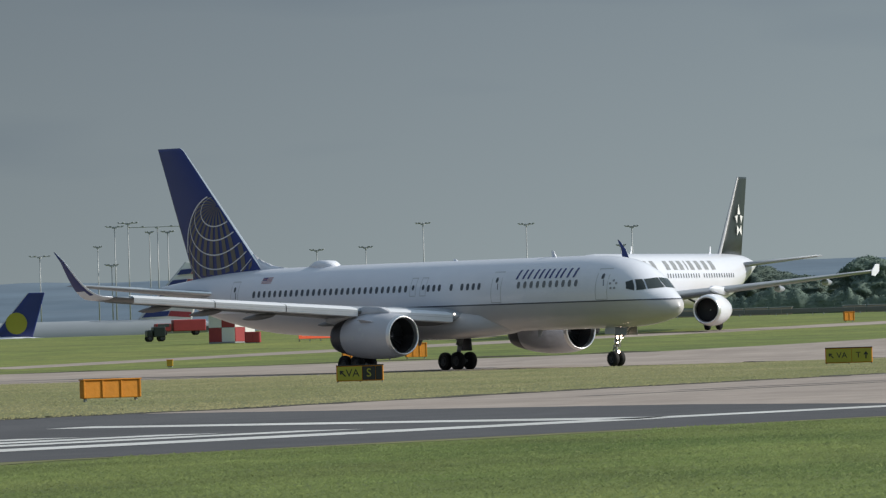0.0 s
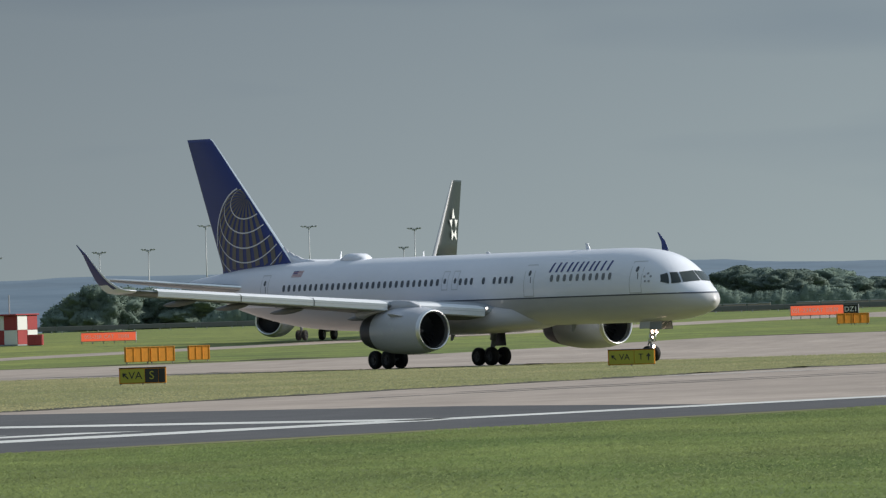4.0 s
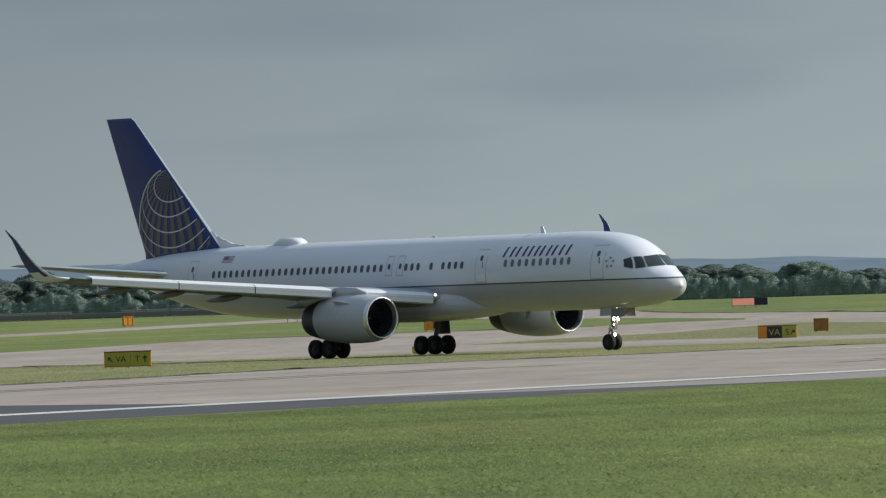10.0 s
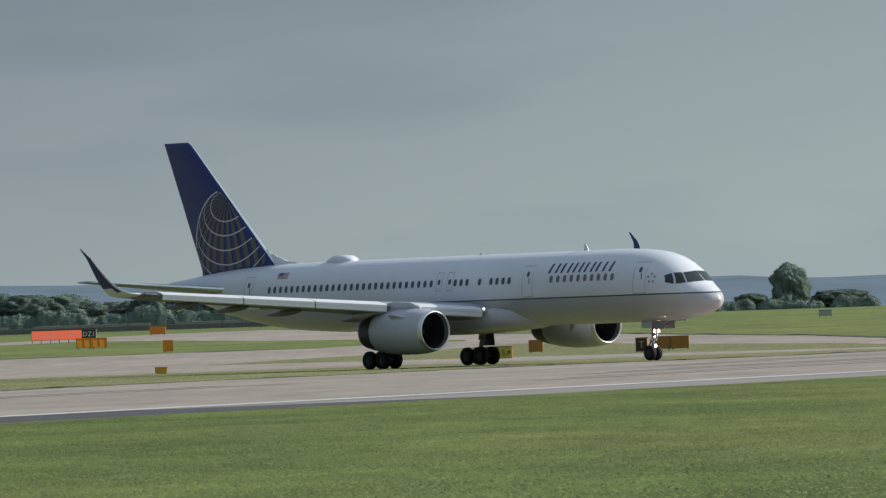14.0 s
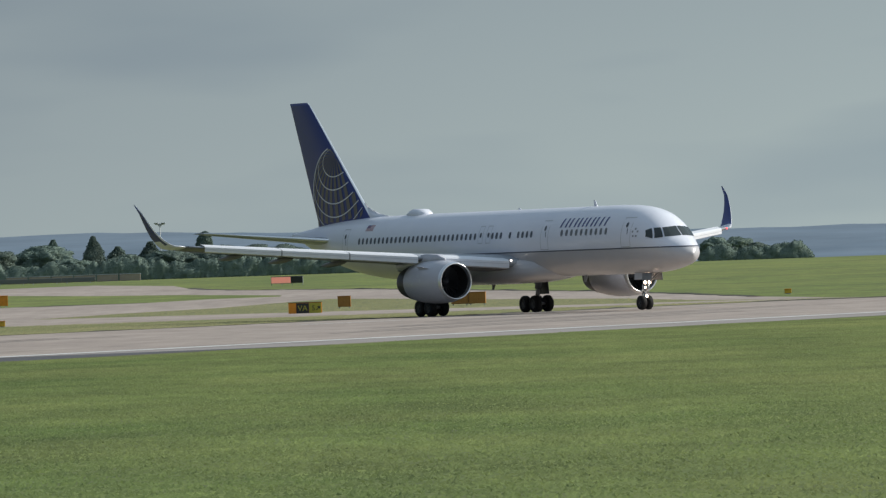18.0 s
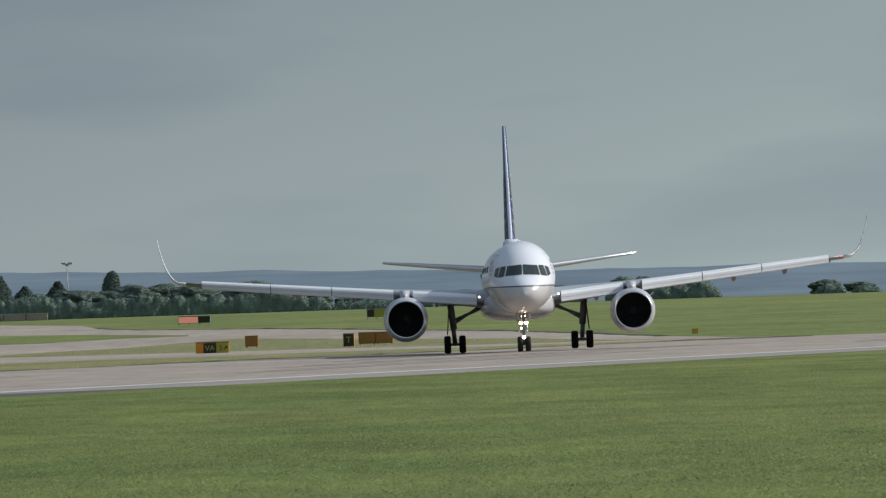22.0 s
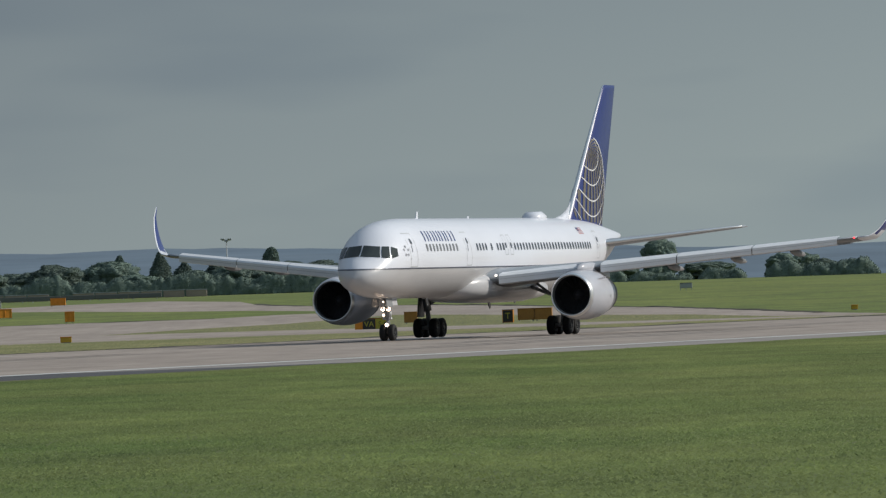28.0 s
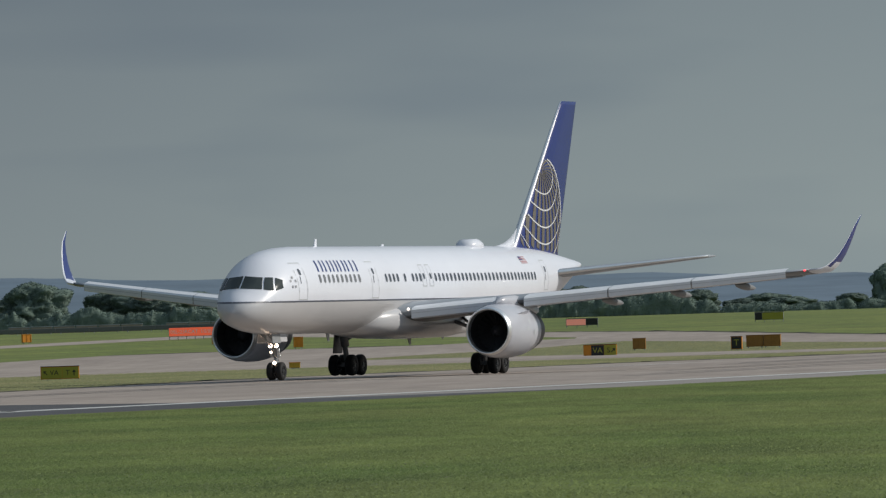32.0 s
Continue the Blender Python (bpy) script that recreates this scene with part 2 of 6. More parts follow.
M["star_grey"] = mat("grey_lettering_paint", (0.26, 0.27, 0.28), 0.4)
M["orange"] = mat("orange_yellow_plastic", (0.72, 0.27, 0.012), 0.55, var=0.25, scale=3, bump=0.2, bscale=8)
# the signs' orange browned in the colour, as if standing in shade
M["shaded_orange"] = mat("shaded_orange_plastic", (0.40, 0.19, 0.035), 0.6, var=0.3, scale=3, bump=0.2, bscale=8)
M["box_yellow"] = mat("orange_yellow_box", (0.60, 0.36, 0.03), 0.55, var=0.2, scale=4)
M["yellow"] = mat("yellow_sign_face", (0.35, 0.335, 0.03), 0.45, var=0.08, scale=2)
M["black"] = mat("black_sign_face", (0.016, 0.017, 0.015), 0.5)
M["pale_sign"] = mat("lit_coral_sign_face", (0.75, 0.30, 0.24), 0.5, var=0.1, scale=2, emit=(1.0, 0.36, 0.26), power=0.28)
M["red_sign"] = mat("lit_red_sign_face", (0.80, 0.13, 0.07), 0.5, var=0.1, scale=2, emit=(1.0, 0.16, 0.07), power=0.45)
M["asphalt"] = mat("runway_asphalt", (0.085, 0.085, 0.09), 0.85, color2=(0.055, 0.055, 0.06), scale=0.9, stretch=(1, 0.25, 1), bump=0.3, bscale=40)
M["concrete"] = mat("taxiway_concrete", (0.388, 0.326, 0.282), 0.85, color2=(0.290, 0.242, 0.208), scale=0.25, bump=0.2, bscale=30)
M["shoulder"] = mat("worn_shoulder_asphalt", (0.330, 0.300, 0.280), 0.85, color2=(0.255, 0.230, 0.215), scale=0.3, bump=0.2, bscale=30)
M["stain"] = mat("rubber_stained_concrete", (0.15, 0.14, 0.135), 0.85, color2=(0.20, 0.185, 0.17), scale=0.3)
M["paint"] = mat("worn_white_marking", (0.72, 0.72, 0.70), 0.7, color2=(0.50, 0.50, 0.48), scale=1.2)
M["grass"] = mat("mown_grass", (0.178, 0.201, 0.038), 0.9, color2=(0.093, 0.136, 0.019), scale=0.07, bump=0.2, bscale=3, stretch=(1.0, 0.35, 1))
def add_streaks(m, scale, stretch, low, high):
    """Finer mottling over a material's colour, longer one way than the other."""
    nt = m.node_tree
    N, L = nt.nodes, nt.links
    b = N["Principled BSDF"]
    src = b.inputs["Base Color"].links[0].from_socket
    tc = N.new("ShaderNodeTexCoord")
    mp = N.new("ShaderNodeMapping")
    mp.inputs["Scale"].default_value = stretch
    n = N.new("ShaderNodeTexNoise")
    n.inputs["Scale"].default_value, n.inputs["Detail"].default_value, n.inputs["Roughness"].default_value = scale, 7.0, 0.7
    L.new(tc.outputs["Object"], mp.inputs[0])
    L.new(mp.outputs[0], n.inputs["Vector"])
    mr = N.new("ShaderNodeMapRange")
    mr.inputs[1].default_value, mr.inputs[2].default_value, mr.inputs[3].default_value, mr.inputs[4].default_value = 0.3, 0.7, low, high
    L.new(n.outputs["Fac"], mr.inputs[0])
    mul = N.new("ShaderNodeMix")
    mul.data_type, mul.blend_type = "RGBA", "MULTIPLY"
    mul.inputs[0].default_value = 1.0
    L.new(src, mul.inputs[6])
    L.new(mr.outputs[0], mul.inputs[7])
    L.new(mul.outputs[2], b.inputs["Base Color"])


add_streaks(M["grass"], 1.0, (0.62, 0.20, 1), 0.76, 1.24)
add_streaks(M["grass"], 1.0, (4.5, 1.0, 1), 0.68, 1.32)
add_streaks(M["grass"], 1.0, (13.0, 3.0, 1), 0.78, 1.22)
add_streaks(M["grass"], 0.16, (0.5, 0.9, 1), 0.66, 1.34)
add_streaks(M["concrete"], 1.0, (0.5, 0.05, 1), 0.82, 1.16)
M["dry_grass"] = mat("dry_grass", (0.205, 0.200, 0.083), 0.9, color2=(0.125, 0.140, 0.048), scale=0.12, bump=0.4, bscale=3)
add_streaks(M["dry_grass"], 1.0, (1.2, 0.12, 1), 0.72, 1.28)
M["grass_leaf"] = mat("grass_leaf", (0.207, 0.233, 0.070), 0.8, color2=(0.107, 0.161, 0.037), scale=0.16, stretch=(0.8, 0.22, 1))
add_streaks(M["grass_leaf"], 1.0, (0.22, 0.06, 1), 0.70, 1.30)
add_streaks(M["grass_leaf"], 1.0, (1.6, 0.25, 1), 0.84, 1.16)
M["dry_leaf"] = mat("dry_grass_leaf", (0.375, 0.335, 0.165), 0.8, color2=(0.205, 0.225, 0.090), scale=0.12, stretch=(1, 0.25, 1))


def vary_islands(m, low, high):
    """Every leaf of a mesh a little lighter or darker than the next."""
    nt = m.node_tree
    N, L = nt.nodes, nt.links
    b = N["Principled BSDF"]
    src = b.inputs["Base Color"].links[0].from_socket
    geo = N.new("ShaderNodeNewGeometry")
    mr = N.new("ShaderNodeMapRange")
    mr.inputs[3].default_value, mr.inputs[4].default_value = low, high
    L.new(geo.outputs["Random Per Island"], mr.inputs[0])
    mul = N.new("ShaderNodeMix")
    mul.data_type, mul.blend_type = "RGBA", "MULTIPLY"
    mul.inputs[0].default_value = 1.0
    L.new(src, mul.inputs[6])
    L.new(mr.outputs[0], mul.inputs[7])
    L.new(mul.outputs[2], b.inputs["Base Color"])


vary_islands(M["grass_leaf"], 0.91, 1.09)
vary_islands(M["dry_leaf"], 0.84, 1.16)
M["soil"] = mat("dark_edge_soil", (0.075, 0.070, 0.045), 0.95, color2=(0.045, 0.045, 0.03), scale=0.6)
# the far hills' base colour is painted blue-grey to stand for distance haze
M["hill"] = mat("haze_painted_hill", (0.150, 0.205, 0.262), 1.0, color2=(0.082, 0.128, 0.178), scale=0.03, stretch=(0.45, 0.0, 8))
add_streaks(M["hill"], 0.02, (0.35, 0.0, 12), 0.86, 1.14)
# leaf green paled and blued: distance haze mixed into the base colour
M["leaf"] = mat("hazed_green_leaves", (0.158, 0.212, 0.176), 0.9, color2=(0.122, 0.170, 0.142), scale=0.9, island=True)
def add_translucence(m, share):
    """Thin leaves pass some light on."""
    nt = m.node_tree
    N, L = nt.nodes, nt.links
    b = N["Principled BSDF"]
    tr = N.new("ShaderNodeBsdfTranslucent")
    L.new(b.inputs["Base Color"].links[0].from_socket, tr.inputs[0])
    mx = N.new("ShaderNodeMixShader")
    mx.inputs[0].default_value = share
    L.new(b.outputs[0], mx.inputs[1])
    L.new(tr.outputs[0], mx.inputs[2])
    L.new(mx.outputs[0], N["Material Output"].inputs[0])


add_translucence(M["leaf"], 0.2)
add_translucence(M["grass_leaf"], 0.12)
add_translucence(M["dry_leaf"], 0.12)
M["bark"] = mat("brown_bark", (0.06, 0.05, 0.04), 0.9, var=0.4, scale=4)
M["mast"] = mat("galvanised_steel", (0.40, 0.42, 0.43), 0.5, metal=0.3, var=0.1, scale=2)
M["dark_rail"] = mat("dark_weathered_rail", (0.16, 0.165, 0.165), 0.7, var=0.2, scale=0.5)
M["wall_grey"] = mat("pale_grey_cladding", (0.34, 0.37, 0.40), 0.6, var=0.15, scale=0.1)


# ---- helpers for meshes ----
def finish(bm, name, smooth=False):
    bmesh.ops.recalc_face_normals(bm, faces=bm.faces)
    me = bpy.data.meshes.new(name)
    bm.to_mesh(me)
    bm.free()
    if smooth:
        for p in me.polygons:
            p.use_smooth = True
    return me


def part(name, bm, material, parent, label="", smooth=False, loc=None):
    me = bm if isinstance(bm, bpy.types.Mesh) else finish(bm, name, smooth)
    if material is not None and not me.materials:
        me.materials.append(material)
    ob = new(name, me)
    ob.parent = parent
    if loc is not None:
        ob.location = loc
    if label:
        ob["label"] = label
    return ob


def box(bm, cx, cy, cz, sx, sy, sz, m=None):
    mm = Matrix.Translation((cx, cy, cz)) @ Matrix.Diagonal((sx, sy, sz, 1))
    if m is not None:
        mm = m @ mm
    return bmesh.ops.create_cube(bm, size=1.0, matrix=mm)


def rbox(cx, cy, cz, sx, sy, sz, bev=0.02, seg=2):
    bm = bmesh.new()
    box(bm, cx, cy, cz, sx, sy, sz)
    bmesh.ops.bevel(bm, geom=list(bm.edges), offset=bev, segments=seg, affect="EDGES", profile=0.5)
    return bm


def rod(bm, a, b, r1, r2=None, seg=10):
    a, b = Vector(a), Vector(b)
    d = b - a
    m = Matrix.Translation((a + b) / 2) @ d.to_track_quat("Z", "Y").to_matrix().to_4x4()
    bmesh.ops.create_cone(bm, cap_ends=True, segments=seg, radius1=r1, radius2=r1 if r2 is None else r2, depth=d.length, matrix=m)


def loft(bm, rings, close_ends=True, closed=True):
    vs = [[bm.verts.new(p) for p in ring] for ring in rings]
    n = len(rings[0])
    for a, b in zip(vs[:-1], vs[1:]):
        for i in range(n if closed else n - 1):
            j = (i + 1) % n
            bm.faces.new((a[i], a[j], b[j], b[i]))
    if close_ends and closed:
        bm.faces.new(vs[0])
        bm.faces.new(vs[-1])
    return vs


def thing(name, label, category, group="", kind="", m=None):
    ob = new(name)
    tagged(ob, label, category, group, kind)
    if m is not None:
        ob.matrix_basis = m
    return ob


def spline(x, pts):
    """A smooth curve through (x, value) pairs."""
    xs = [p[0] for p in pts]
    ys = [p[1] for p in pts]
    if x <= xs[0]:
        return ys[0]
    if x >= xs[-1]:
        return ys[-1]
    k = max(i for i in range(len(xs) - 1) if xs[i] <= x)

    def slope(i):
        if i == 0:
            return (ys[1] - ys[0]) / (xs[1] - xs[0])
        if i == len(xs) - 1:
            return (ys[-1] - ys[-2]) / (xs[-1] - xs[-2])
        a = (ys[i] - ys[i - 1]) / (xs[i] - xs[i - 1])
        b = (ys[i + 1] - ys[i]) / (xs[i + 1] - xs[i])
        return 0.0 if a * b <= 0 else 2 * a * b / (a + b)
    hh = xs[k + 1] - xs[k]
    t = (x - xs[k]) / hh
    m0, m1 = slope(k) * hh, slope(k + 1) * hh
    return (2 * t**3 - 3 * t**2 + 1) * ys[k] + (t**3 - 2 * t**2 + t) * m0 + (-2 * t**3 + 3 * t**2) * ys[k + 1] + (t**3 - t**2) * m1


# ---- ground ----
RISE = [(-400, 0), (690, 0), (800, 1.15), (900, 2.3), (1000, 3.2), (1250, 3.95), (2500, 4.6), (4990, 6.0)]


def gz(y):
    return float(np.interp(y, [r[0] for r in RISE], [r[1] for r in RISE]))


def dip(x, y):
    """The apron beyond the crest lies lower than the field."""
    return 4.2 * float(np.interp(x, [-178, -166], [1, 0])) * float(np.interp(y, [1040, 1075, 1450, 1500], [0, 1, 1, 0]))


def gxy(x, y):
    return gz(y) - dip(x, y)


def sheet(name, pts, material, lift, label, category, kind="structure"):
    """A thin level surface that follows the lie of the land."""
    bm = bmesh.new()
    bm.faces.new([bm.verts.new((p[0], p[1], 0)) for p in pts])
    for yy in (690, 800, 900, 1000, 1250):
        bmesh.ops.bisect_plane(bm, geom=list(bm.verts) + list(bm.edges) + list(bm.faces), plane_co=(0, yy, 0), plane_no=(0, 1, 0))
    for v in bm.verts:
        v.co.z = gz(v.co.y) + lift
    bmesh.ops.triangulate(bm, faces=bm.faces)
    for f in bm.faces:
        f.normal_update()
        if f.normal.z < 0:
            f.normal_flip()
    me = bpy.data.meshes.new(name)
    bm.to_mesh(me)
    bm.free()
    me.materials.append(material)
    return tagged(new(name, me), label, category, "", kind)


U = Vector((0.2676, 0.9635))
V = Vector((-0.9635, 0.2676))
EDGE = Vector((0.0, 364.15))      # a point of the runway's near side stripe


def rw(s, w):
    """A place from metres along the runway (from the stripe's reference point) and across it."""
    p = EDGE + U * s + V * w
    return (p.x, p.y)


def ground():
    bm = bmesh.new()
    xs = [-2600, -1200, -500, -260, -200, -178, -166, -120, -80, -40, 0, 40, 80, 120, 200, 500, 1200, 2600]
    ys = [-400, -200, 0, 100, 200, 300, 400, 500, 600, 690, 745, 800, 850, 900, 950, 1000, 1040, 1075, 1250, 1450, 1500, 1800, 2500, 3600, 4990]
    vs = [[bm.verts.new((x, y, gxy(x, y))) for x in xs] for y in ys]
    for j in range(len(ys) - 1):
        for i in range(len(xs) - 1):
            bm.faces.new((vs[j][i], vs[j][i + 1], vs[j + 1][i + 1], vs[j + 1][i]))
    me = finish(bm, "ground")
    me.materials.append(M["grass"])
    tagged(new("ground", me), "wide mown green grass of an airfield", "grass", "", "structure")


ground()
sheet("pavement", [rw(-600, -7.4), rw(420, -7.4), rw(420, 30), (70, 715), (34, 668), (27, 668), (20, 700), (17, 711), (14, 729), (10, 751), (6, 778), (-4, 818), (-14, 850), (-23, 872), (-28, 877),
                   (-33, 904), (-36, 944), (-46, 984), (-55, 975), (-64, 948), (-81, 888), (-113, 809), (-127, 758), (-122, 750), (-110, 792), (-79, 868), (-60, 915), (-49, 891), (-41, 869), (-32, 854), (-22, 826),
                   (-22, 817), (-28, 815), (-33, 803), (-44, 803), (-61, 795), (-69, 765), (-76, 745), (-84, 736), (-97, 730), (-117, 722), (-300, 700), (-300, 480), rw(-600, 46)],
      M["concrete"], 0.004, "pale worn concrete of runway end and taxiway", "pavement")
sheet("runway", [rw(-600, -7.2), (-7.5, 309), rw(-72, 0.9), (-27, 311), (-36, 322), (-45, 334), rw(-600, 44)], M["asphalt"], 0.009, "dark grey asphalt runway with white threshold stripes", "runway")
sheet("shoulder", [rw(-80, -7.3), rw(340, -7.3), rw(340, -1), rw(-80, -1)], M["shoulder"], 0.007, "grey worn asphalt shoulder beside the runway", "pavement")
sheet("side_stripe", [rw(-600, -0.75), rw(300, -0.75), rw(300, 0.75), rw(-600, 0.75)], M["paint"], 0.014, "worn white side stripe along the runway edge", "road marking")
sheet("side_stripe", [rw(-600, -1.5), rw(-92, -1.1), rw(-92, -0.76), rw(-600, -0.76)], M["paint"], 0.014, "broader worn white side stripe beyond the threshold", "road marking")
sheet("threshold_line", [(-24.2, 275.4), (-24.0, 279.2), (-38, 294.5), (-38.4, 291)], M["paint"], 0.014, "worn white transverse line at the runway threshold", "road marking")
for k in range(8):
    w0 = 2.6 + k * 2.3
    sheet("threshold_stripe", [rw(-150, w0), rw(-98 - 1.2 * k, w0), rw(-98 - 1.2 * k, w0 + 1.35), rw(-150, w0 + 1.35)], M["paint"], 0.014, "white painted threshold stripe on the dark runway", "road marking")
ISLAND = [rw(-600, 46), (-46, 318), (-42, 343), (-39.5, 375), (-37.5, 398), (-35, 422), (-33, 447), (-31, 469), (-27, 489), (-22, 505), (-17, 527), (-11, 556), (-4, 571), (1, 584), (9, 620), (17, 648), (26, 657),
          (20, 690), (13, 698), (7, 725), (-4, 750), (-10, 770), (-17, 788), (-20, 775), (-25, 750), (-32, 735), (-39, 712), (-44, 702), (-46, 665), (-50, 636), (-57, 618), (-66, 617), (-76, 628), (-86, 645), (-101, 672), (-130, 690), (-300, 640)]
sheet("grass_island", ISLAND, M["dry_grass"], 0.009, "dry yellowish grass island between runway and taxiway", "grass")

# ragged dry fringe where grass meets the shoulder, and a dark lip of earth along the island's edges


def fringe(name, a, c, step, width, material, label, category, lift=0.006):
    """A strip with uneven edges from a to c."""
    rnd = random.Random(int(a[0] * 7 + a[1]))
    a, c = Vector(a), Vector(c)
    d = (c - a)
    n = max(2, int(d.length / step))
    d.normalize()
    nn = Vector((d.y, -d.x))
    bm = bmesh.new()
    rows = []
    for i in range(n + 1):
        p = a + (c - a) * (i / n)
        w0, w1 = rnd.uniform(-0.25, 0.25) * width, width * rnd.uniform(0.55, 1.45)
        rows.append([bm.verts.new((q.x, q.y, gz(q.y) + lift)) for q in (p - nn * w0, p + nn * w1)])
    for r, q in zip(rows[:-1], rows[1:]):
        bm.faces.new((r[0], r[1], q[1], q[0]))
    me = finish(bm, name)
    if me.polygons[0].normal.z < 0:
        me.flip_normals()
    me.materials.append(material)
    tagged(new(name, me), label, category, "", "structure")


def soil_bank(a, c, step):
    """The low ragged lip of earth where raised turf ends beside concrete."""
    rnd = random.Random(int(a[0] * 13 + a[1] * 3))
    a, c = Vector(a), Vector(c)
    d = (c - a).normalized()
    nn = Vector((d.y, -d.x))
    n = max(2, int((c - a).length / step))
    bm = bmesh.new()
    rows = []
    for i in range(n + 1):
        p = a + (c - a) * (i / n) + nn * rnd.uniform(-0.35, 0.35)
        h2 = rnd.uniform(0.02, 0.10) * min(1.0, 0.35 + abs(noise.noise((p.x * 0.12, p.y * 0.12, 0))) * 1.8) * min(1.3, (p.y / 650) ** 1.6)
        rows.append([bm.verts.new((q.x, q.y, gz(q.y) + z)) for q, z in ((p + nn * 0.5, 0.012), (p + nn * 0.22, h2), (p - nn * 0.25, h2 * 0.9), (p - nn * 0.8, 0.012))])
    for r, q in zip(rows[:-1], rows[1:]):
        for k in range(3):
            bm.faces.new((r[k], r[k + 1], q[k + 1], q[k]))
    me = finish(bm, "soil_edge")
    me.materials.append(M["soil"])
    tagged(new("soil_edge", me), "dark ragged lip of earth where turf meets concrete", "soil", "", "structure")


fringe("dry_fringe", rw(-260, -7.3), rw(300, -7.3), 3.0, 1.1, M["dry_grass"], "dry yellow grass fringe along the runway shoulder", "grass")
for p, q in list(zip(ISLAND[1:16], ISLAND[2:17])) + list(zip(ISLAND[26:34], ISLAND[27:35])) + [((-33, 904), (-28, 877)), ((-28, 877), (-14, 850)), ((-14, 850), (6, 778)), ((6, 778), (17, 711)), ((-61, 795), (-33, 803)), ((-117, 722), (-76, 745))]:
    soil_bank(p, q, 2.5)
# worn dashes of the far side stripe, and dark tyre marks on the concrete
for p, q in (((-32.5, 430), (-27.5, 447)), ((-12.0, 498), (-7.0, 516))):
    sheet("taxi_line", [p, q, (q[0] - 0.8, q[1]), (p[0] - 0.8, p[1])], M["paint"], 0.014, "short worn white dash on the concrete", "road marking")
for s0, s1, w0, w1 in ((20, 120, 14, 22), (60, 190, 24, 33), (110, 210, 36, 47), (-20, 60, 30, 36), (150, 260, 18, 30)):
    sheet("tyre_mark", [rw(s0, w0), rw(s1, w1), rw(s1, w1 + 0.5), rw(s0, w0 + 0.5)], M["stain"], 0.011, "dark tyre mark on the pale concrete", "tyre mark")
    sheet("tyre_mark", [rw(s0 + 15, w0 + 3.4), rw(s1, w1 + 3), rw(s1, w1 + 3.4), rw(s0 + 15, w0 + 3.8)], M["stain"], 0.011, "dark tyre mark on the pale concrete", "tyre mark")


# ---- standing grass ----
def in_poly(px, py, poly):
    """Which of the points lie inside a closed outline."""
    inside = np.zeros(len(px), bool)
    for (x0, y0), (x1, y1) in zip(poly, poly[1:] + poly[:1]):
        if y0 == y1:
            continue
        c = ((y0 > py) != (y1 > py)) & (px < (x1 - x0) * (py - y0) / (y1 - y0) + x0)
        inside ^= c
    return inside


def blades(name, px, py, low, high, wide, material, label, seed):
    """Short leaning leaves of grass, one triangle each, standing at the given places."""
    rng = np.random.default_rng(seed)
    n = len(px)
    pz = np.interp(py, [r[0] for r in RISE], [r[1] for r in RISE])
    a = rng.uniform(-1.0, 1.0, n)
    hgt = rng.uniform(low, high, n)
    w = wide * rng.uniform(0.5, 1.2, n)
    co = np.zeros((n, 3, 3))
    co[:, 0] = np.stack([px - w * np.cos(a), py - w * np.sin(a), pz], 1)
    co[:, 1] = np.stack([px + w * np.cos(a), py + w * np.sin(a), pz], 1)
    co[:, 2] = np.stack([px + rng.uniform(-1.2, 1.2, n) * hgt, py + rng.uniform(0.9, 2.4, n) * hgt, pz + hgt], 1)
    me = bpy.data.meshes.new(name)
    me.vertices.add(3 * n)
    me.vertices.foreach_set("co", co.ravel())
    me.loops.add(3 * n)
    me.loops.foreach_set("vertex_index", np.arange(3 * n, dtype=np.int32))
    me.polygons.add(n)
    me.polygons.foreach_set("loop_start", np.arange(0, 3 * n, 3, dtype=np.int32))
    me.update(calc_edges=True)
    me.validate()
    up = np.tile(np.array([0.0, -0.25, 0.97]), (3 * n, 1)) + rng.normal(0, 0.16, (3 * n, 3))
    up /= np.linalg.norm(up, axis=1)[:, None]
    me.normals_split_custom_set_from_vertices(up.tolist())
    me.materials.append(material)
    tagged(new(name, me), label, "grass", "", "stuff")


def near_grass():
    """Mown grass between the lookout and the runway's shoulder."""
    rng = np.random.default_rng(4)
    n = 1300000
    py = rng.uniform(76, 372, n)
    edge = (py - 331 + 6 * np.sin(py * 0.31) * rng.uniform(0, 1, n)) / 3.6
    left = np.maximum(edge, np.minimum(-4 - (py - 98) * 0.19, -0.092 * py) - 1)
    px = rng.uniform(-44, 24, n)
    keep = (px > left) & (px < 0.058 * py + 1.5)
    px, py = px[keep], py[keep]
    blades("mown_grass_leaves", px, py, 0.012, 0.034, 0.030, M["grass_leaf"], "short green leaves of mown grass", 5)


def island_grass():
    """Dry grass on the island between runway and taxiway."""
    rng = np.random.default_rng(8)
    n = 420000
    px, py = rng.uniform(-112, 27, n), rng.uniform(320, 790, n)
    keep = in_poly(px, py, [tuple(p) for p in ISLAND]) & (px < 0.058 * py + 2)
    px, py = px[keep], py[keep]
    blades("dry_grass_leaves", px, py, 0.02, 0.055, 0.07, M["dry_leaf"], "dry yellowish leaves of grass", 9)


near_grass()
island_grass()


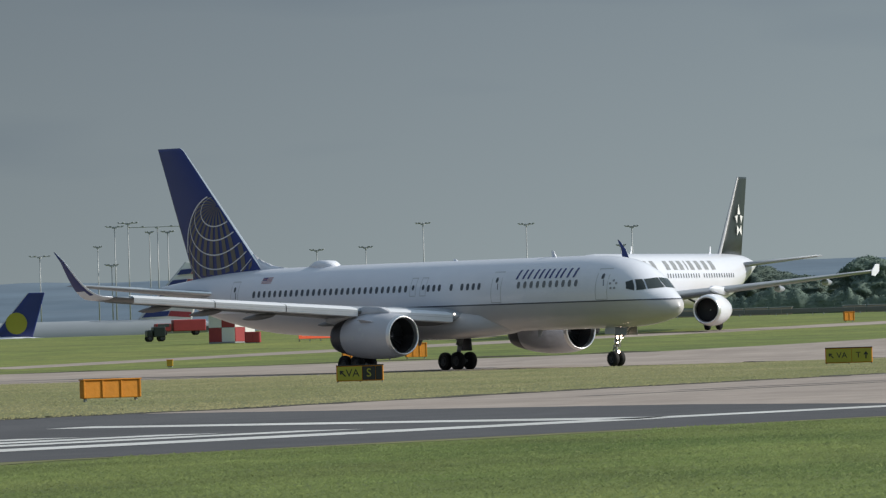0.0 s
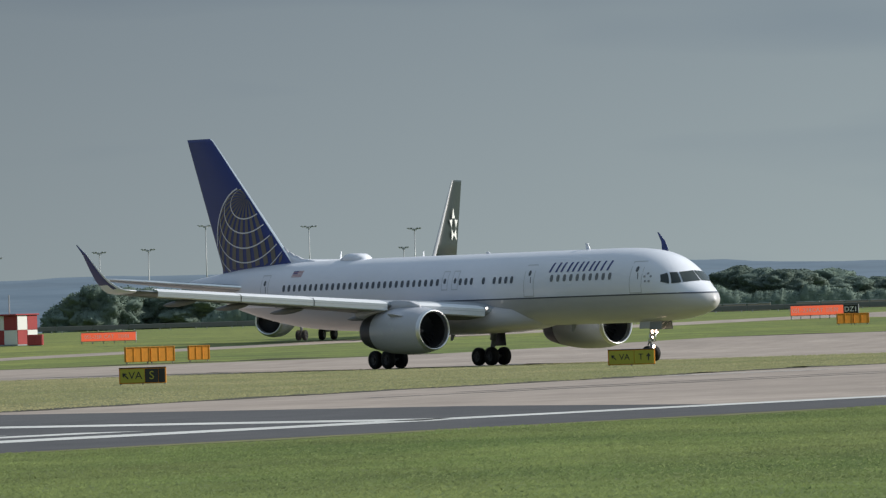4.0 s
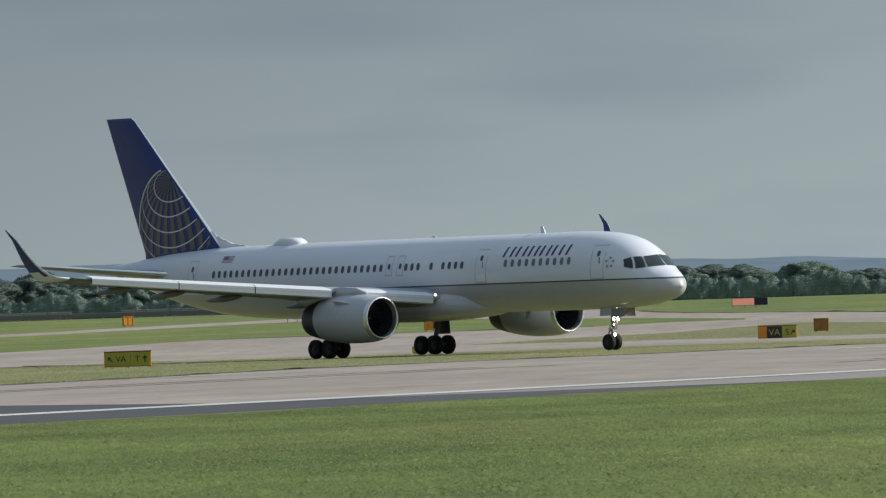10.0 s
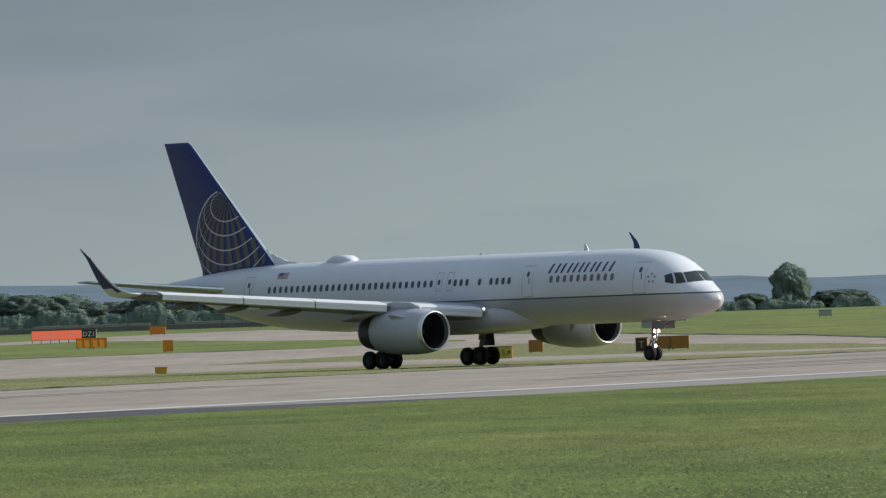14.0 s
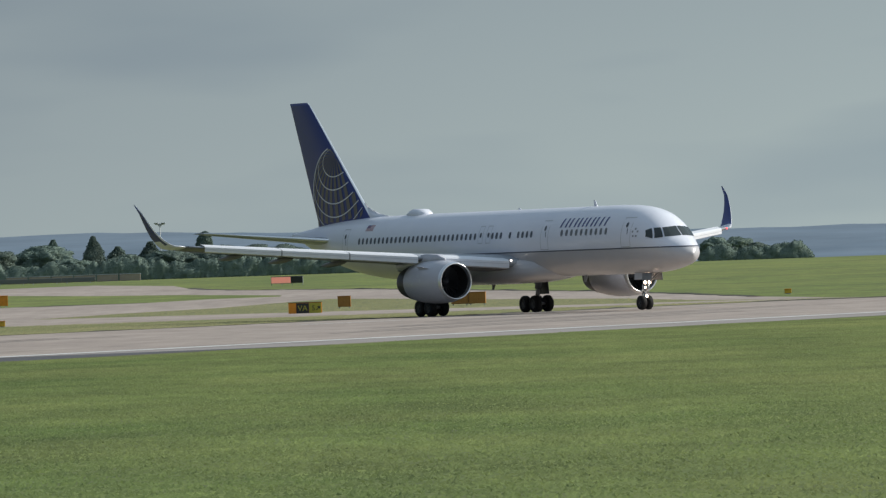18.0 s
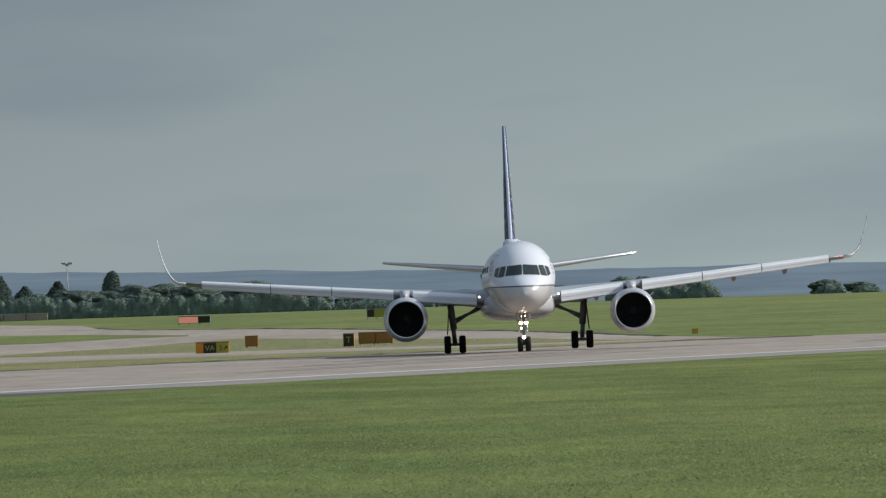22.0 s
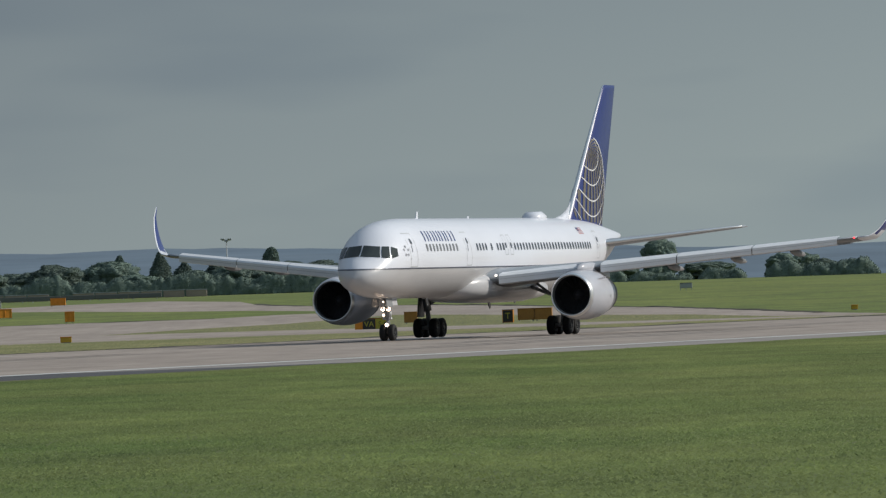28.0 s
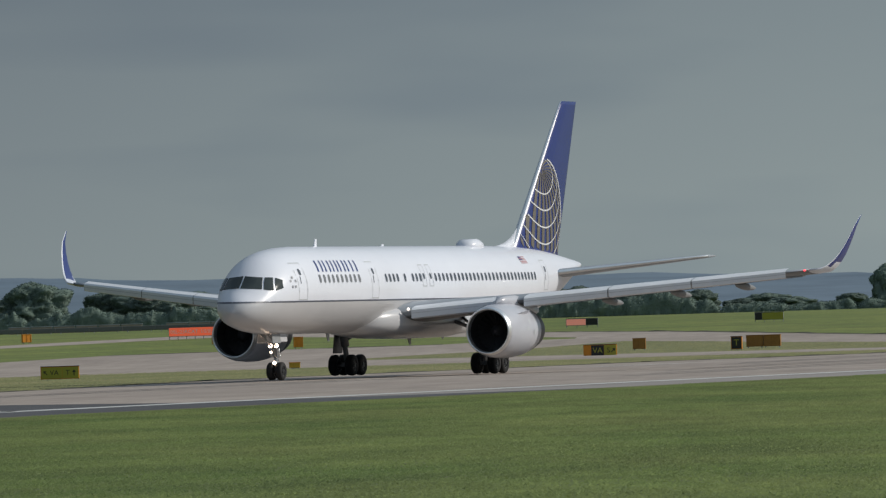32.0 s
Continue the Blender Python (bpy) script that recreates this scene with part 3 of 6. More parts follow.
# ---- hills ----
def hills():
    bm = bmesh.new()
    vs = []
    for i in range(121):
        x = -900 + i * 15
        top = float(np.interp(x, [-420, -360, -270, -190, -63, 18, 84, 172, 231], [33.5, 32, 30.3, 28.8, 26, 23.6, 21.5, 22.4, 21])) + 1.5 * noise.noise((x * 0.008, 3.1, 0)) + 1.2 * noise.noise((x * 0.02, 1.7, 0)) + 0.8 * noise.noise((x * 0.05, 4.7, 0))
        vs.append((bm.verts.new((x, 4300, 5)), bm.verts.new((x, 4550, 5 + top * 0.62)), bm.verts.new((x, 4900, 5 + top))))
    for a, b in zip(vs[:-1], vs[1:]):
        bm.faces.new((a[0], b[0], b[1], a[1]))
        bm.faces.new((a[1], b[1], b[2], a[2]))
    me = finish(bm, "backdrop", True)
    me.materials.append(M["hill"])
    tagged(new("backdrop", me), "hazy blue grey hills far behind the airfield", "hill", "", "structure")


hills()


# ---- the airliner ----
def P(xa, y, z):
    """A place on the airliner: metres aft of the nose tip, to starboard, above the ground."""
    return Vector((24.0 - xa, -y, z))


TOP = [(0.25, 3.22), (0.391, 3.5), (0.625, 3.76), (1, 4.03), (1.422, 4.28), (1.769, 4.58), (2.097, 4.88), (2.594, 5.24), (3.156, 5.56), (3.906, 5.84), (4.9, 6.02), (6, 6.12), (7.5, 6.17), (30, 6.17), (36, 6.13), (38, 6.08), (40, 5.98), (42, 5.82), (44, 5.6), (46.2, 5.36), (46.75, 5.26)]
BOT = [(0.25, 3.12), (0.484, 2.8), (0.906, 2.58), (1.562, 2.42), (2.688, 2.24), (4.2, 2.14), (6.5, 2.11), (30, 2.11), (33, 2.2), (36, 2.42), (39, 2.88), (42, 3.55), (44.5, 4.4), (46.2, 4.98), (46.75, 5.14)]
WID = [(0.25, 0.06), (0.484, 0.5), (0.906, 0.86), (1.562, 1.2), (2.688, 1.56), (4.2, 1.8), (6, 1.88), (31, 1.88), (35, 1.74), (39, 1.36), (43, 0.78), (46.2, 0.26), (46.75, 0.1)]


def hull(xa, ang, off=0.0):
    """A place on the fuselage skin: ang 0 is level to starboard, 90 straight up."""
    t, b, w = spline(xa, TOP), spline(xa, BOT), spline(xa, WID)
    c, hgt = (t + b) / 2, (t - b) / 2
    a = radians(ang)
    return P(xa, (w + off) * math.cos(a), c + (hgt + off) * math.sin(a))


def hull_z(xa, z, side, off=0.0):
    """A place on the skin at height z; side 1 starboard, -1 port."""
    t, b, w = spline(xa, TOP), spline(xa, BOT), spline(xa, WID)
    c, hgt = (t + b) / 2, (t - b) / 2
    s = max(-1.0, min(1.0, (z - c) / hgt))
    return P(xa, side * ((w + off) * math.sqrt(max(0.0, 1 - s * s))), z)


def skin_patch(bm, corners, side, nx=1, nz=2, off=0.012):
    """A thin patch on the fuselage: corners (xa0, z0, xa1, z1), with a slant dx towards the top."""
    x0, z0, x1, z1, slant = corners
    g = []
    for j in range(nz + 1):
        z = z0 + (z1 - z0) * j / nz
        dx = slant * j / nz
        g.append([bm.verts.new(hull_z(x0 + (x1 - x0) * i / nx + dx, z, side, off)) for i in range(nx + 1)])
    for j in range(nz):
        for i in range(nx):
            bm.faces.new((g[j][i], g[j][i + 1], g[j + 1][i + 1], g[j + 1][i]))


def round_patch(bm, x, z, hw, hh, side, off=0.014, n=10, power=3.0):
    """A rounded-rectangle patch on the skin."""
    vs = []
    for i in range(n):
        a = 2 * math.pi * (i + 0.5) / n
        c, s = math.cos(a), math.sin(a)
        k = (abs(c) ** power + abs(s) ** power) ** (-1 / power)
        vs.append(bm.verts.new(hull_z(x + hw * c * k, z + hh * s * k, side, off)))
    bm.faces.new(vs)


def airfoil(le, te, thick, camber=0.0, n=8, up=Vector((0, 0, 1))):
    """A wing section from leading edge to trailing edge."""
    le, te = Vector(le), Vector(te)
    c = (te - le).length
    pts = []
    us = [0.5 * (1 - math.cos(math.pi * i / n)) for i in range(n + 1)]

    def th(u):
        return thick * c * 5 * (0.2969 * math.sqrt(u) - 0.126 * u - 0.3516 * u * u + 0.2843 * u**3 - 0.1030 * u**4)
    for u in us:
        pts.append(le.lerp(te, u) + up * (th(u) + camber * c * 4 * u * (1 - u)))
    for u in us[-2:0:-1]:
        pts.append(le.lerp(te, u) - up * (th(u) - camber * c * 4 * u * (1 - u)))
    return pts


def lathe(bm, profile, origin, seg=32, squash=1.0, flat_bottom=0.0, axis_tilt=0.0):
    """A body turned about the fore-and-aft axis: profile of (metres aft, radius)."""
    rings = []
    for xa, r in profile:
        ring = []
        for i in range(seg):
            a = 2 * math.pi * i / seg
            y, z = r * math.cos(a), r * math.sin(a) * squash
            ring.append(Vector(origin) + Vector((-xa, y, z - axis_tilt * xa)))
        rings.append(ring)
    return loft(bm, rings, close_ends=False)


def lerp_wing(y):
    """Leading and trailing edge (metres aft) and height of the wing at y metres from the middle."""
    le = float(np.interp(y, [0, 1.8, 19.0], [15.4, 16.9, 26.4]))
    te = float(np.interp(y, [0, 6.6, 19.0], [25.0, 25.3, 28.3]))
    z = float(np.interp(y, [0, 1.8, 19.0], [2.75, 2.95, 4.62]))
    return le, te, z


def wheel_mesh(r, w, name):
    """Rim and tyre of a wheel, two meshes."""
    bm = bmesh.new()
    prof = [(-w / 2, r * 0.55), (-w / 2, r * 0.86), (-w * 0.36, r * 0.97), (-w * 0.15, r), (w * 0.15, r), (w * 0.36, r * 0.97), (w / 2, r * 0.86), (w / 2, r * 0.55)]
    rings = []
    for y, rr in prof:
        rings.append([(rr * math.cos(2 * math.pi * i / 24), y, rr * math.sin(2 * math.pi * i / 24)) for i in range(24)])
    loft(bm, rings, close_ends=False)
    tyre = finish(bm, "tyre", True)
    tyre.materials.append(M["tyre"])
    bm = bmesh.new()
    for y, s in ((-w / 2, 1), (w / 2, -1)):
        rings = []
        for rr, d in ((0.55, 0.0), (0.50, 0.05), (0.22, 0.06), (0.18, 0.0), (0.02, 0.0)):
            rings.append([(rr * r * math.cos(2 * math.pi * i / 20), y + s * d, rr * r * math.sin(2 * math.pi * i / 20)) for i in range(20)])
        loft(bm, rings, close_ends=False)
    for k in range(6):
        a = 2 * math.pi * k / 6
        for y in (-w / 2, w / 2):
            box(bm, 0.36 * r * math.cos(a), y * 0.9, 0.36 * r * math.sin(a), 0.05, 0.04, 0.05)
    rim = finish(bm, name)
    rim.materials.append(M["rim"])
    return rim, tyre


def wheel_part(name, pair, ob, label, loc):
    w = part(name, pair[0], None, ob, label, loc=loc)
    part("tyre", pair[1], None, w, "black rubber tyre")
    return w


ROLLERS = []     # wheels that turn: object, radius, rest pose


def bars(bm, x, z, n, height, width, pitch, side, slant):
    """Plain letter-sized blocks in a row along the skin."""
    for k in range(n):
        x0 = x + k * pitch
        skin_patch(bm, (x0, z, x0 + width, z + height, slant), side, 2, 2, 0.014)


def wing_parts(ob, side):
    tag = "starboard" if side > 0 else "port"
    ys = [1.2, 1.8, 3.5, 5.2, 6.6, 9, 11.5, 14, 16.5, 18.2, 19.0]
    rings = []
    for y in ys:
        le, te, z = lerp_wing(y)
        tk = float(np.interp(y, [1.2, 6.6, 19], [0.13, 0.11, 0.10]))
        rings.append(airfoil(P(le, side * y, z + 0.05), P(te, side * y, z - 0.12), tk, 0.012, 10))
    bm = bmesh.new()
    loft(bm, rings)
    me = finish(bm, "wing", True)
    me.materials.append(M["wing"])
    me.materials.append(M["wing_shade"])
    # downward faces get the grey with the shade painted in
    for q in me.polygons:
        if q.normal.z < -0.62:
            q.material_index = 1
    part("wing", me, None, ob, "light grey swept wing with shade painted on its underside")
    # bare leading edge slats, in four runs
    for a, b in ((2.4, 6.0), (7.1, 10.6), (10.65, 14.1), (14.15, 18.1)):
        bm = bmesh.new()
        rr = []
        for k in range(5):
            y = a + (b - a) * k / 4
            le, te, z = lerp_wing(y)
            q = float(np.interp(y, [2.4, 17.6], [1.35, 0.95]))
            rr.append([P(le + dx * q, side * y, z + dz * q) for dx, dz in ((0.05, -0.25), (-0.21, -0.21), (-0.23, 0.08), (-0.12, 0.16), (0.4, 0.26))])
        loft(bm, rr, close_ends=False, closed=False)
        slat = part("slat", bm, M["slat"], ob, "white leading edge slat")
        bm = bmesh.new()
        rr = []
        for k in range(5):
            y = a + (b - a) * k / 4
            le, te, z = lerp_wing(y)
            q = P(le - 0.232 * float(np.interp(y, [2.4, 17.6], [1.35, 0.95])), side * y, z - 0.045)
            rr.append([q + Vector((0.012, 0, 0.012)), q + Vector((0.014, 0, -0.012))])
        loft(bm, rr, close_ends=False, closed=False)
        part("slat_seam", bm, M["grey_line"], slat, "grey seam along the slat")
    # flaps and ailerons
    for a, b, ch in ((2.2, 6.4, 0.20), (7.0, 14.2, 0.22), (14.5, 18.3, 0.24)):
        bm = bmesh.new()
        rr = []
        for k in range(4):
            y = a + (b - a) * k / 3
            le, te, z = lerp_wing(y)
            c = te - le
            q0, q1 = te - ch * c, te + 0.04
            rr.append([P(q0, side * y, z + 0.10), P(q1, side * y, z - 0.10), P(q1, side * y, z - 0.15), P(q0, side * y, z - 0.20)])
        loft(bm, rr)
        part("flap" if a < 14 else "aileron", bm, M["wing"], ob)
    # flap track fairings
    for y in (4.6, 9.4, 12.6, 15.6):
        le, te, z = lerp_wing(y)
        bm = bmesh.new()
        prof = [(0, 0.02), (0.3, 0.08), (0.9, 0.13), (1.7, 0.14), (2.6, 0.09), (3.0, 0.02)]
        lathe(bm, prof, P(te - 1.9, side * y, z - 0.26), 12, 1.25, axis_tilt=0.06)
        # the fairings carry the same shade-darkened grey
        part("flap_track_fairing", bm, M["wing_shade"], ob, "", True)
    # winglet: blended curve up to the tip
    le, te, z = lerp_wing(19.0)
    rings = []
    for k in range(9):
        t = k / 8
        yy = 19.0 + 1.65 * (1 - (1 - t) ** 2) ** 0.5 * (0.55 + 0.45 * t)
        zz = z + 2.66 * t ** 1.75
        l2 = le + 2.45 * t ** 0.9 + 0.45 * t ** 6
        t2 = te + 0.80 * t + 0.35 * t ** 6
        if k == 8:
            l2 += 0.2
            t2 = l2 + 0.12
        up = Vector((0, side * t, 1.05 - t)).normalized()
        rings.append(airfoil(P(l2, side * yy, zz + 0.05 * (1 - t)), P(t2, side * yy, zz - 0.12 * (1 - t)), 0.09, 0.0, 10, up))
    bm = bmesh.new()
    loft(bm, rings)
    me = finish(bm, "winglet", True)
    me.materials.append(M["blue"])
    me.materials.append(M["white"])
    for p in me.polygons:
        if p.center.z < z + 0.30:
            p.material_index = 1
    wl = part("winglet", me, None, ob, "dark blue upswept winglet")
    bm = bmesh.new()
    rr = []
    for k in range(2, 9):
        r = rings[k]
        o = Vector((0.012, 0, 0))
        rr.append([r[-2] + Vector((0, -0.012, 0)), r[-1] + o, r[0] + o * 1.6, r[1] + o, r[2] + Vector((0, 0.012, 0))])
    loft(bm, rr, close_ends=False, closed=False)
    part("winglet_edge", bm, M["slat"], wl, "pale winglet leading edge", True)
    bm = bmesh.new()
    le, te, z = lerp_wing(18.7)
    bmesh.ops.create_icosphere(bm, subdivisions=2, radius=0.048, matrix=Matrix.Translation(P(le + 0.08, side * 18.85, z + 0.07)))
    part("navigation_light", bm, M["red_lamp"] if side < 0 else M["win"], ob, "red navigation light" if side < 0 else "")
    # wing root landing light
    bm = bmesh.new()
    bmesh.ops.create_icosphere(bm, subdivisions=2, radius=0.075, matrix=Matrix.Translation(P(16.95, side * 2.25, 3.16)))
    part("wing_root_light", bm, M["small_lamp"], ob, "glowing wing root landing light", True)


def engine_parts(ob, side):
    y0, z0, x0 = 6.46 * side, 2.06, 16.3
    o = P(x0, y0, z0)
    bm = bmesh.new()
    lathe(bm, [(0.10, 1.085), (0.35, 1.165), (0.9, 1.25), (1.7, 1.285), (2.7, 1.28), (3.6, 1.21), (4.35, 1.10)], o, 36)
    cowl = part("engine_cowl", bm, M["nacelle"], ob, "light grey painted engine nacelle", True)
    bm = bmesh.new()
    prof = []
    for k in range(13):
        a = -0.55 * math.pi + 1.1 * math.pi * k / 12
        prof.append((0.10 - 0.10 * math.cos(a), 1.045 + 0.055 * math.sin(a)))
    prof[0] = (0.35, 0.985)
    prof[-1] = (0.24, 1.14)
    lathe(bm, prof, o, 36)
    part("inlet_lip", bm, M["metal"], cowl, "polished metal inlet lip", True)
    bm = bmesh.new()
    lathe(bm, [(0.34, 0.975), (0.9, 0.97), (1.25, 0.98), (1.5, 0.98), (1.52, 0.02)], o, 32)
    part("inlet_duct", bm, M["hole"], ob, "dark inlet duct", True)
    bm = bmesh.new()
    lathe(bm, [(0.95, 0.01), (1.05, 0.14), (1.25, 0.27), (1.45, 0.33)], o, 20)
    spin = part("spinner", bm, M["dark_metal"], ob, "dark fan spinner", True)
    bm = bmesh.new()
    loft(bm, [[(-1.42, -0.04, 0.30), (-1.28, 0.10, 0.30), (-1.29, 0.115, 0.30), (-1.43, -0.025, 0.30)], [(-1.40, -0.10, 0.96), (-1.22, 0.16, 0.96), (-1.23, 0.17, 0.96), (-1.41, -0.09, 0.96)]])
    blade = finish(bm, "fan_blade")
    blade.materials.append(M["fan"])
    for k in range(22):
        b = part("fan_blade", blade, None, spin)
        b.matrix_basis = Matrix.Translation(o) @ Matrix.Rotation(2 * math.pi * k / 22, 4, "X")
    bm = bmesh.new()
    lathe(bm, [(4.33, 1.10), (4.8, 1.02), (5.35, 0.90), (5.55, 0.84), (5.5, 0.78), (4.9, 0.80)], o, 36)
    part("exhaust_nozzle", bm, M["dark_metal"], ob, "dark metal exhaust nozzle", True)
    bm = bmesh.new()
    lathe(bm, [(4.9, 0.45), (5.5, 0.38), (6.0, 0.20), (6.3, 0.03)], o, 20)
    part("exhaust_cone", bm, M["dark_metal"], ob, "", True)
    # pylon
    rr = []
    for xa, zt, zb, w in ((17.5, 3.42, 3.25, 0.05), (18.2, 3.66, 3.25, 0.22), (19.4, 3.72, 3.1, 0.28), (20.8, 3.55, 2.9, 0.26), (22.2, 3.3, 2.75, 0.16), (23.2, 3.1, 2.9, 0.04)):
        rr.append([P(xa, y0 - w, zt), P(xa, y0 + w, zt), P(xa, y0 + w, zb), P(xa, y0 - w, zb)])
    bm = bmesh.new()
    loft(bm, rr)
    part("engine_pylon", bm, M["nacelle"], ob, "", True)
    # nacelle strake
    bm = bmesh.new()
    a = radians(38)
    d = Vector((0, side * math.cos(a), math.sin(a)))
    base = [o + Vector((-1.4, -d.y * 1.29, d.z * 1.29)), o + Vector((-2.6, -d.y * 1.28, d.z * 1.28)), o + Vector((-2.6, -d.y * 1.55, d.z * 1.55)), o + Vector((-2.1, -d.y * 1.5, d.z * 1.5))]
    t = Vector((0, 0.015, 0))
    loft(bm, [[v - t for v in base], [v + t for v in base]])
    part("nacelle_strake", bm, M["nacelle"], cowl)
    # panel marks on the cowl
    for xa, ang in ((2.0, 0), (2.3, 14), (2.9, -8)):
        for sg in (1, -1):
            bm = bmesh.new()
            a = radians(ang)
            r = 1.29
            pts = []
            for dx, da in ((0, 0), (0.22, 0), (0.22, 0.16), (0, 0.16)):
                pts.append(bm.verts.new(o + Vector((-(xa + dx), sg * r * math.cos(a + da), r * math.sin(a + da)))))
            bm.faces.new(pts)
            part("access_panel", bm, M["grey_line"], cowl)


def gear_main(ob, side):
    y = 3.66 * side
    leg = bmesh.new()
    rod(leg, P(24.0, y, 0.55), P(23.8, y * 1.02, 1.6), 0.13)
    rod(leg, P(23.85, y * 1.01, 1.4), P(23.6, y * 1.06, 3.1), 0.20)
    strut = part("main_gear_leg", leg, M["strut"], ob, "grey main landing gear leg", True)
    bm = bmesh.new()
    rod(bm, P(23.8, y, 1.9), P(23.4, y * 0.42, 2.75), 0.09)
    rod(bm, P(23.8, y, 1.7), P(24.6, y * 0.55, 2.75), 0.07)
    part("side_brace", bm, M["strut"], ob, "", True)
    bm = bmesh.new()
    rod(bm, P(23.35, y, 0.52), P(24.65, y, 0.52), 0.11)
    for dx in (-0.57, 0.57):
        rod(bm, P(24.0 + dx, y - 0.40, 0.51), P(24.0 + dx, y + 0.40, 0.51), 0.08)
    part("bogie_beam", bm, M["strut"], ob, "", True)
    bm = bmesh.new()
    b = rbox(0, 0, 0, 1.15, 0.06, 1.75, 0.02, 1)
    bmesh.ops.transform(b, matrix=Matrix.Translation(P(23.75, y + 0.34 * side, 1.95)) @ Matrix.Rotation(radians(-5 * side), 4, "X"), verts=b.verts)
    part("gear_door", b, M["dark_metal"], ob, "dark grey gear door on the leg")
    bm.free()
    for dx in (-0.57, 0.57):
        for dy in (-0.43, 0.43):
            w = wheel_part("main_wheel", WHEEL, ob, "dark wheel with black tyre", P(24.0 + dx, y + dy, 0.51))
            ROLLERS.append((w, 0.51))


def gear_nose(ob):
    bm = bmesh.new()
    rod(bm, P(5.74, 0, 0.4), P(5.66, 0, 1.3), 0.08)
    rod(bm, P(5.68, 0, 1.1), P(5.5, 0, 2.4), 0.13)
    rod(bm, P(5.74, -0.33, 0.41), P(5.74, 0.33, 0.41), 0.06)
    part("nose_gear_leg", bm, M["strut"], ob, "grey nose landing gear leg", True)
    bm = bmesh.new()
    rod(bm, P(5.55, -0.12, 1.5), P(4.2, -0.2, 2.3), 0.05)
    rod(bm, P(5.55, 0.12, 1.5), P(4.2, 0.2, 2.3), 0.05)
    rod(bm, P(5.76, 0, 0.6), P(5.98, 0, 0.9), 0.04)
    rod(bm, P(5.98, 0, 0.9), P(5.72, 0, 1.2), 0.04)
    part("drag_brace", bm, M["strut"], ob, "", True)
    bm = bmesh.new()
    rod(bm, P(5.66, -0.24, 1.12), P(5.66, 0.24, 1.12), 0.07)
    rod(bm, P(5.60, -0.20, 1.12), P(5.58, -0.20, 1.50), 0.035)
    rod(bm, P(5.60, 0.20, 1.12), P(5.58, 0.20, 1.50), 0.035)
    part("steering_cylinder", bm, M["metal"], ob, "bright steering cylinder", True)
    for s in (-1, 1):
        b = rbox(0, 0, 0, 1.0, 0.04, 0.44, 0.015, 1)
        bmesh.ops.transform(b, matrix=Matrix.Translation(P(4.82, 0.38 * s, 1.93)) @ Matrix.Rotation(radians(-6 * s), 4, "X"), verts=b.verts)
        part("nose_gear_door", b, M["strut"], ob, "grey nose gear door")
        b = rbox(0, 0, 0, 0.85, 0.04, 0.40, 0.015, 1)
        bmesh.ops.transform(b, matrix=Matrix.Translation(P(5.80, 0.34 * s, 1.97)) @ Matrix.Rotation(radians(-6 * s), 4, "X"), verts=b.verts)
        part("nose_gear_door", b, M["belly"], ob, "pale rear nose gear door")
        w = wheel_part("nose_wheel", NOSE_WHEEL, ob, "dark nose wheel with black tyre", P(5.74, 0.22 * s, 0.42))
        ROLLERS.append((w, 0.42))
    for x, yy, z, r in ((5.40, -0.15, 1.60, 0.10), (5.40, 0.15, 1.60, 0.10), (5.46, -0.12, 1.98, 0.045), (5.46, 0.12, 1.98, 0.045), (5.44, 0.13, 1.30, 0.06), (5.52, 0.0, 0.80, 0.09)):
        bm = bmesh.new()
        lathe(bm, [(0, 0.01), (0.0, r), (0.02, r * 1.1), (0.14, r * 0.9), (0.2, 0.03)], P(x, yy, z), 16)
        b = part("lamp_housing", bm, M["strut"], ob, "", True)
        bm = bmesh.new()
        bmesh.ops.create_circle(bm, cap_ends=True, segments=18, radius=r, matrix=Matrix.Translation(P(x - 0.012, yy, z)) @ Matrix.Rotation(radians(90), 4, "Y"))
        part("taxi_light", bm, M["lamp"], b, "glowing warm white taxi light")


def fin_place(xa, z, side, off=0.02):
    """A place on the fin's face."""
    le = float(np.interp(z, [5.9, 13.38], [36.75, 44.30]))
    te = float(np.interp(z, [5.9, 13.38], [43.6, 46.62]))
    c = te - le
    u = max(0.0, min(1.0, (xa - le) / c))
    th = 0.095 * c * 5 * (0.2969 * math.sqrt(u) - 0.126 * u - 0.3516 * u * u + 0.2843 * u**3 - 0.1030 * u**4)
    return P(xa, side * (th + off), z)


def fin_poly(bm, pts, side, off):
    vs = [bm.verts.new(fin_place(x, z, side, off)) for x, z in pts]
    bm.faces.new(vs)


